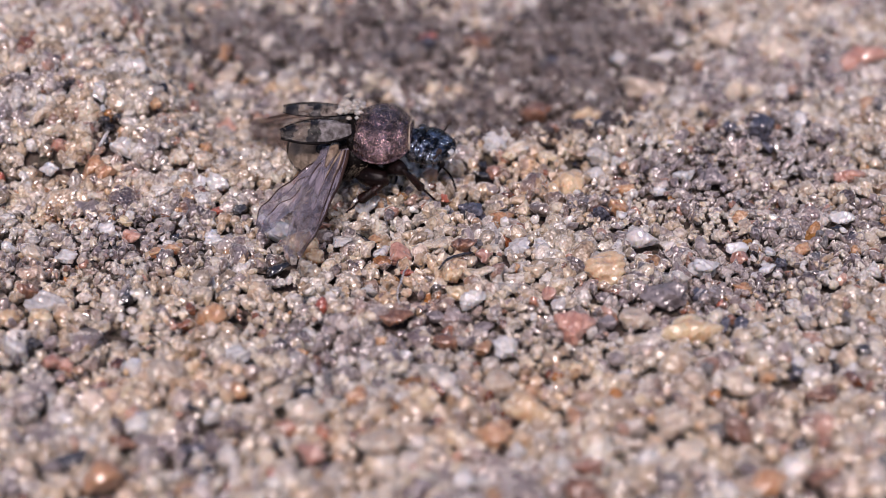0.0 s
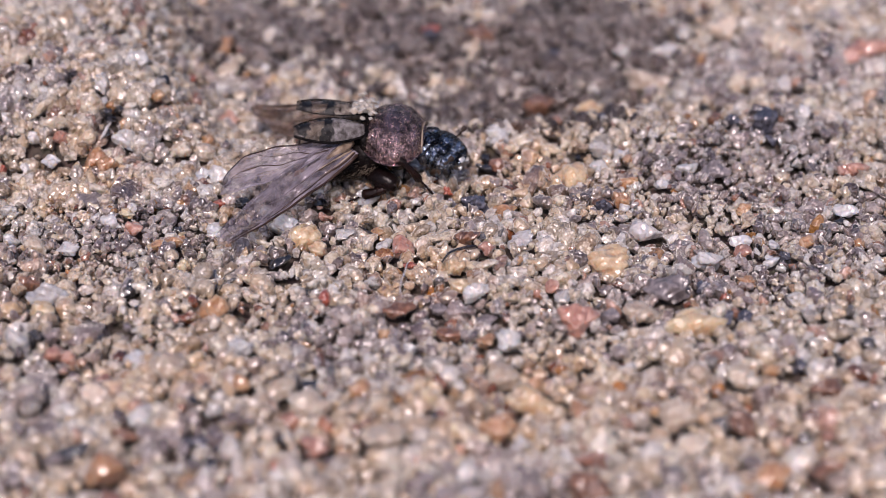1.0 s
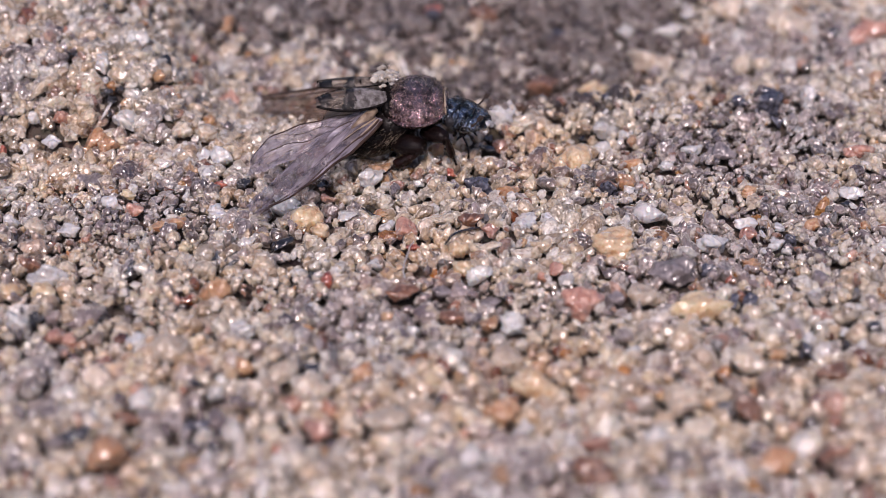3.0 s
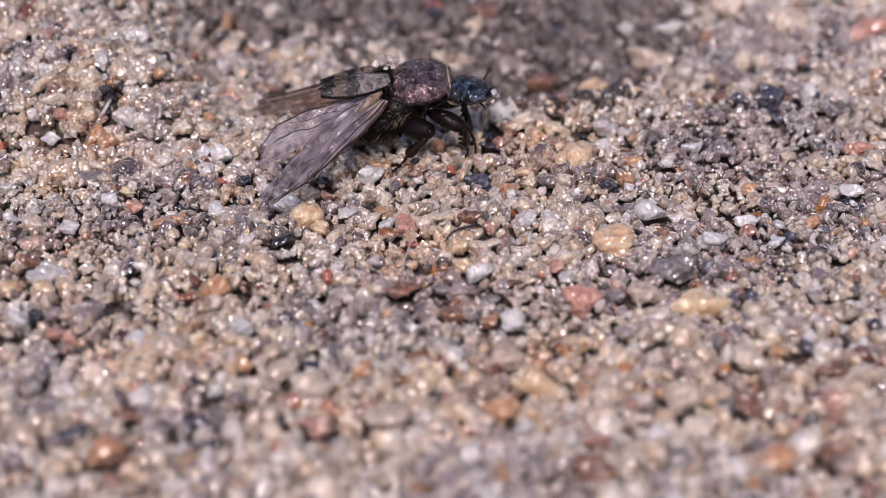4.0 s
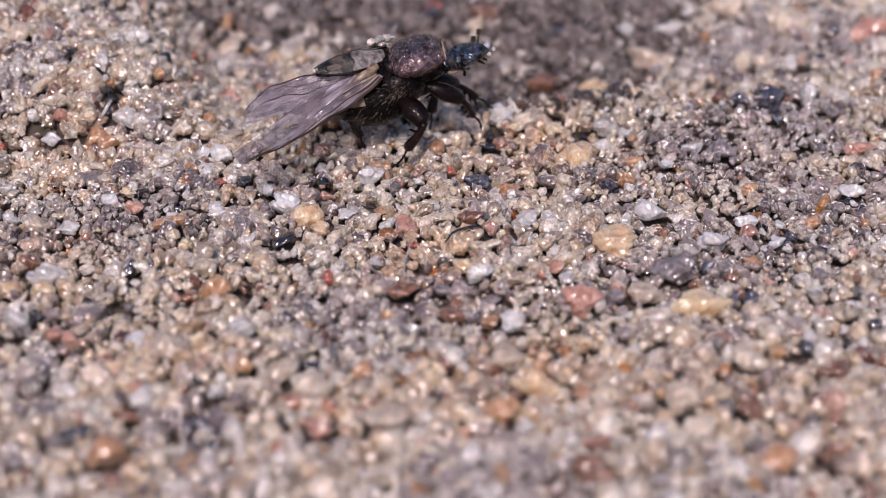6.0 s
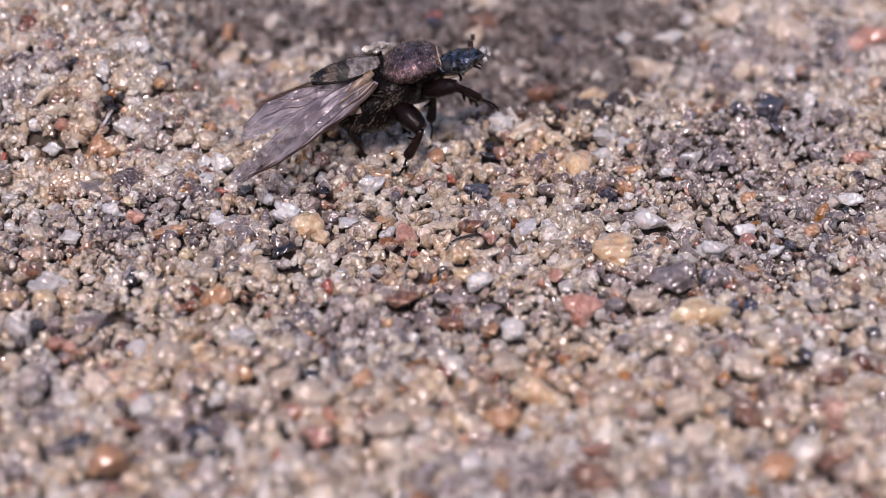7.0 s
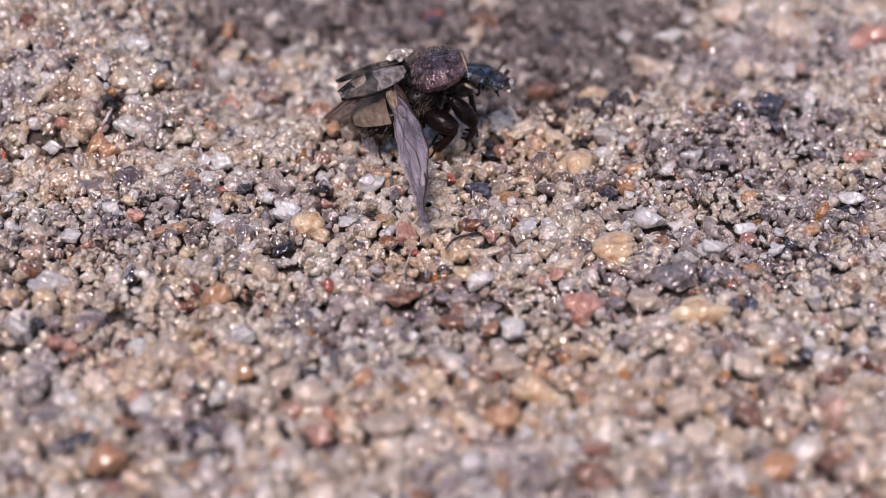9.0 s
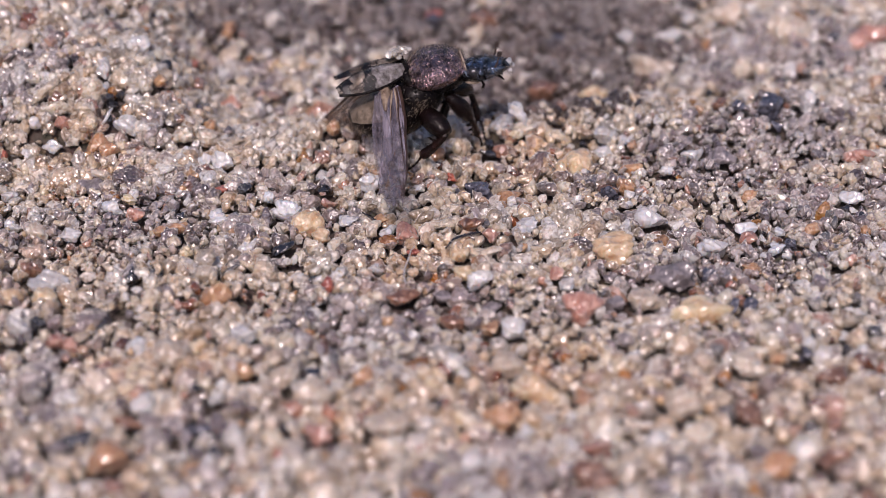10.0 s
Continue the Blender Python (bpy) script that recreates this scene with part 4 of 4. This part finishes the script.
# ---- how it moves ----
BODY = (
    (0, -2.59, 8, 3.3, 10, 0, -6),
    (0.5, -2.54, 8, 3.24, 10, 0, -6),
    (1, -2.13, 8, 2.85, 12, -3, -6),
    (1.5, -1.89, 8.2, 2.93, 8, -2, -6),
    (2, -1.52, 8.4, 3.1, 6, 0, -6),
    (2.5, -1.24, 8.5, 3.11, 4, 2, -4),
    (2.7, -1.21, 8.5, 3.13, 3, 2, -4),
    (3.3, -1.18, 8.7, 3.46, -2, 6, -2),
    (3.8, -1.16, 8.9, 3.76, -6, 9, 0),
    (4, -0.99, 9, 3.89, -8, 10, 0),
    (4.5, -0.92, 9.2, 4.19, -12, 13, 0),
    (5, -0.84, 9.3, 4.45, -15, 14, 0),
)
BODY += (
    (5.5, -0.84, 9.4, 4.86, -17, 15, 0),
    (5.7, -0.98, 9.4, 4.95, -17, 15, 0),
    (6.2, -1.22, 9.4, 5.08, -17, 16, 0),
    (6.8, -1.38, 9.4, 5.2, -17, 17, 0),
    (7, -1.38, 9.4, 5.22, -17, 17, 0),
    (7.5, -1.36, 9.4, 5.21, -17, 17, 0),
    (7.7, -1.35, 9.4, 5.22, -16, 17, 0),
    (7.9, -1.35, 9.4, 5.2, -15, 17, 0),
    (8.1, -1.24, 9.4, 5.11, -14, 18, 2),
    (8.3, -1.03, 9.4, 4.9, -13, 20, 4),
    (8.5, -0.78, 9.4, 4.65, -13, 20, 5),
    (9, -0.22, 9.5, 4.77, -13, 17, 5),
)
BODY += (
    (9.5, -0.33, 9.5, 4.76, -13, 17, 5),
    (10, -0.31, 9.5, 4.83, -13, 16, 5),
)
HEAD = (
    (0, 6, -2, -8),
    (0.5, 6, -2, -8),
    (1, 6, -6, -10),
    (1.5, 6, -4, -8),
    (2.5, 4, -8, -6),
    (2.7, 4, -10, -6),
    (3.8, 2, -34, -4),
    (4, 2, -14, -6),
    (4.5, 2, -14, -4),
    (5, 2, -6, -4),
    (5.5, 0, 0, -4),
    (5.7, 0, 4, -4),
    (7, 0, 2, 0),
    (7.7, 0, 2, 0),
    (8, 0, 0, 0),
    (8.3, 0, -44, 0),
    (8.5, 0, -50, 0),
    (8.8, 0, -46, 0),
    (9, 0, -34, 0),
    (9.5, 0, -20, 0),
    (10, 0, -8, 0),
)
FEET = {}
FEET["front_leg", -1] = ((0, -0.03, 6.65, 0.28, 0), (1, -0.28, 6.53, 0.31, 0), (2, -0.24, 6.57, 0.31, 0), (2.5, 0.45, 7.21, 0.16, 0), (3.8, 1.07, 8.44, 0.03, 0), (4.5, 1.35, 9.61, 0.02, 0), (4.7, 1.48, 8.00, 1.68, 0), (5, 2.20, 10.30, 0.04, 0), (5.5, 1.63, 10.18, 0.11, 0), (5.7, 1.73, 10.57, 0.15, 0), (6.8, 2.49, 8.50, 3.33, 0), (7.5, 3.03, 8.50, 3.41, 0), (7.7, 2.62, 8.50, 3.45, 0), (7.8, 1.52, 7.60, 3.14, 0), (8, 0.52, 6.80, 2.91, 0), (8.5, 0.65, 6.80, 2.51, 0), (9, 0.96, 10.05, 0.09, 0), (9.5, 1.42, 8.97, 0.04, 0), (10, 1.91, 10.46, 0.09, 0))
FEET["front_leg", 1] = ((0, 0.89, 8.50, 0.09, 0), (1, 0.61, 7.99, 0.13, 0), (2.5, 1.07, 8.70, 0.03, 0), (3.8, 1.58, 9.04, -0.05, 0), (4.5, 1.79, 9.35, 0.07, 0), (5, 2.21, 10.93, 0.18, 0), (5.5, 2.93, 12.50, 0.27, 0), (7, 2.74, 12.00, 1.48, 0), (7.5, 2.46, 12.00, 1.37, 0), (8.1, 1.87, 11.50, 2.35, 0), (8.5, 2.34, 10.85, 0.18, 0), (9, 1.73, 10.92, 0.16, 0), (10, 2.09, 11.10, 0.20, 0))
FEET["middle_leg", -1] = ((0, -4.75, 6.00, -0.10, 0), (1, -4.90, 6.59, -0.09, 0), (2, -4.20, 6.52, -0.04, 0), (2.5, -3.81, 7.13, 0.02, 0), (3.8, -2.55, 6.68, 0.26, 0), (4.5, -2.37, 6.98, 0.31, 0), (5.5, -2.38, 7.28, 0.38, 0), (7, -2.25, 7.17, 0.36, 0), (7.7, -2.25, 7.20, 0.37, 0), (8.5, -1.97, 7.36, 0.41, 0), (9, -1.08, 8.29, 0.43, 0), (9.5, -0.95, 8.11, 0.46, 0), (10, -1.88, 7.24, 0.51, 0))
FEET["middle_leg", 1] = ((0, -2.05, 8.43, 0.30, 0), (2.5, -1.36, 9.02, 0.33, 0), (4.5, -0.91, 10.71, 0.23, 0), (10, -0.42, 10.81, 0.19, 0))
FEET["hind_leg", -1] = ((0, -5.13, 8.19, -0.03, 0), (2.5, -3.98, 8.18, 0.16, 0), (4.5, -3.74, 9.19, 0.16, 0), (7, -3.62, 9.27, 0.18, 0), (10, -2.63, 8.50, 0.34, 0))
FEET["hind_leg", 1] = ((0, -6.10, 10.69, 0.54, 0), (2.5, -5.19, 10.62, 0.74, 0), (4.5, -4.93, 11.12, 0.81, 0), (10, -4.09, 10.77, 0.86, 0))
WING_RIGHT = (
    (0, -1.58, -8.14, -1.34, -1, 0.14, 0.03, -1.6),
    (0.5, -1.97, -8.06, -1.33, -1, 0.14, 0.03, -1.6),
    (0.8, -3.16, -7.65, -1.42, -1, 0.33, 0.15, -1.6),
    (1, -5.58, -6.05, -1.68, -0.8, 0.54, 0.49, -1.6),
    (1.5, -5.32, -6.25, -1.81, -0.7, 0.85, 0.41, -1.6),
    (2.5, -5.39, -6.16, -1.86, -0.6, 0.99, 0.45, -1.6),
    (2.7, -5.39, -6.16, -1.86, -0.6, 0.99, 0.45, -1.6),
    (3.8, -5.11, -6.29, -2.21, -0.6, 0.99, 0.45, -1.6),
    (4, -5, -6.36, -2.26, -0.6, 0.99, 0.45, -1.6),
    (4.2, -5.39, -6.12, -2.01, -0.6, 0.99, 0.45, -1.6),
    (4.5, -6, -5.66, -1.58, -0.6, 0.99, 0.45, -1.6),
)
WING_RIGHT += (
    (5.5, -6.13, -5.51, -1.62, -0.6, 0.99, 0.45, -1.6),
    (5.7, -6.11, -5.51, -1.71, -0.6, 0.99, 0.45, -1.6),
    (7, -6.03, -5.13, -2.81, -0.7, 0.99, 0.45, -1.6),
    (7.6, -5.95, -5.22, -2.82, -0.8, 0.99, 0.45, -1.6),
    (7.7, -5.66, -5.62, -2.63, -0.9, 0.59, 0.57, -1.6),
    (7.8, -3.55, -7.32, -2.1, -1, 0.38, 0.23, -1.95),
    (7.9, -1.58, -8.05, -1.79, -1, 0.36, 0.01, -1.95),
    (8, 0.47, -8.25, -1.52, -1, 0.42, -0.26, -1.95),
    (8.3, 0.53, -8.21, -1.7, -0.7, 0.68, -0.42, -1.95),
    (8.5, 0.79, -8.2, -1.64, -0.5, 0.85, -0.53, -1.95),
    (8.8, 1.32, -8.02, -2.13, -0.45, 0.85, -0.53, -1.95),
)
WING_RIGHT += (
    (9, 1.79, -7.77, -2.66, -0.45, 0.85, -0.53, -1.95),
    (9.2, 1.74, -7.81, -2.57, -0.4, 0.85, -0.53, -1.95),
    (9.5, 0.97, -8.09, -2.05, -0.4, 0.85, -0.53, -1.95),
    (10, 0.66, -8.2, -1.7, -0.9, 0.42, -0.26, -1.95),
)
WING_LEFT = (
    (0, -5.66, 5.19, -3.4, 0.1, -0.28, -1.01, -1.6),
    (2.5, -6.32, 4.63, -3.05, 0.1, -0.28, -1.01, -1.6),
    (4.5, -6.71, 3.44, -3.7, 0.1, -0.28, -1.01, -1.6),
    (7.7, -6.71, 3.23, -3.88, 0.1, -0.28, -1.01, -1.6),
    (8, -4.9, 3.0, -5.3, 0.1, -0.28, -1.01, -1.95),
    (8.5, -4.6, 2.8, -5.6, 0.1, -0.28, -1.01, -1.95),
    (10, -4.6, 2.8, -5.6, 0.1, -0.28, -1.01, -1.95),
)
CASE_RIGHT = (
    (0, 4, 9, 18),
    (2.5, 6, 9, 18),
    (4.5, 14, 5, 16),
    (5.5, 18, 5, 16),
    (7.6, 18, 5, 16),
    (8, 22, 3, 16),
    (10, 22, 3, 16),
)
CASE_LEFT = (
    (0, 18, 6, 6),
    (2.5, 18, 6, 6),
    (4.5, 10, 2, 4),
    (7.6, 10, 2, 4),
    (8, 16, 6, 8),
    (10, 16, 6, 8),
)
LOBE_RIGHT = (
    (0, 20, 13),
    (0.5, 20, 15),
    (0.8, 15, 15),
    (1, 8, 14),
    (5.5, 6, 12),
    (7.7, 10, 11),
    (7.9, 45, 6),
    (8.1, 125, 6),
    (8.5, 160, 5),
    (9, 165, 4),
    (9.5, 150, 4),
    (10, 55, 4),
)
LOBE_LEFT = (
    (0, 10, 4),
    (7.7, 10, 4),
    (8.1, 10, 8),
    (10, 10, 8),
)
PUSHED = (
    (0, 0, 0, 0, 0),
    (9.6, 0, 0, 0, 0),
    (9.75, 0.19, -0.13, 0.2, 8),
    (10, 0.76, -0.5, 0.69, 26),
)


def between(rows, t):
    """Straight interpolation in a table whose first column is the time."""
    times = [row[0] for row in rows]
    return [float(np.interp(t, times, column)) for column in list(zip(*rows))[1:]]


def body_pose(t):
    x, y, z, roll, pitch, yaw = between(BODY, t)
    return pose(x, y, z, roll, -pitch, yaw)


def facing(origin, ahead, up):
    """A pose with +x along ahead and +z near up."""
    a = Vector(ahead).normalized()
    s = Vector(up).cross(a).normalized()
    return Matrix.Translation(origin) @ Matrix((a, s, a.cross(s))).transposed().to_4x4()


def metres(m):
    """A pose in millimetres, turned into metres."""
    out = m.copy()
    out.translation = m.translation * MM
    return out


def leg_poses(t, leg, foot, forward):
    """The two bones of a leg that reaches for a foot point."""
    thigh, shank, hip, upper, lower, pole = LEGS[leg]
    goal = (body_pose(t).inverted() @ Vector(foot)) / LARGE - hip
    far = min(max(goal.length, abs(upper - lower) + 0.1), 0.985 * (upper + lower))
    pole = pole + Vector((forward, 0, 0))
    way = goal.normalized()
    along = (upper ** 2 - lower ** 2 + far ** 2) / (2 * far)
    out = (pole - pole.dot(way) * way).normalized()
    knee = along * way + math.sqrt(max(upper ** 2 - along ** 2, 0)) * out
    first = facing(hip, knee, out)
    second = facing(hip + knee, far * way - knee, out)
    return metres(first), metres(first.inverted() @ second)


def wing_pose(t, root, span, chord):
    """In the body's space, from the directions of the wing's length and breadth in the world."""
    back = body_pose(t).to_3x3().inverted()
    a = (back @ Vector(span)).normalized()
    b = back @ Vector(chord)
    b = (b - b.dot(a) * a).normalized()
    return metres(Matrix.Translation(root) @ Matrix((a, b, a.cross(b))).transposed().to_4x4())


def motions():
    x, y, z = pushed_grain.location
    walk(pushed_grain, [(t, pose(x + a * MM, y + b * MM, z + c * MM, 0, turn, 0)) for t, a, b, c, turn in PUSHED])
    times = [row[0] for row in BODY]
    walk(beetle, [(t, metres(body_pose(t))) for t in times])
    walk(head, [(t, metres(pose(1.02, 0, -0.36, roll, -pitch, yaw))) for t, roll, pitch, yaw in HEAD])
    for leg, rows in FEET.items():
        made = [(t, leg_poses(t, leg, between(rows, t)[:3], between(rows, t)[3])) for t in times]
        walk(LEGS[leg][0], [(t, m[0]) for t, m in made])
        walk(LEGS[leg][1], [(t, m[1]) for t, m in made])
    for wing, root, rows in ((wing_right, (-1.15, 0.12), WING_RIGHT), (wing_left, (1.15, 0.12), WING_LEFT)):
        walk(wing, [(row[0], wing_pose(row[0], (row[7], *root), row[1:4], row[4:7])) for row in rows])
    for wing, rows in ((wing_right, LOBE_RIGHT), (wing_left, LOBE_LEFT)):
        for piece in wing.children:
            if piece.name.startswith("lobe_vein") or piece.name.startswith("wing_lobe"):
                walk(piece, [(t, metres(pose(0, 0.25, 0.12, angle, 0, turn))) for t, angle, turn in rows])
    walk(case_right, [(t, metres(pose(-1.22, -0.52, 0.60, roll, lift, out))) for t, roll, lift, out in CASE_RIGHT])
    walk(case_left, [(t, metres(pose(-1.22, 0.42, 0.60, roll, lift, out))) for t, roll, lift, out in CASE_LEFT])


motions()
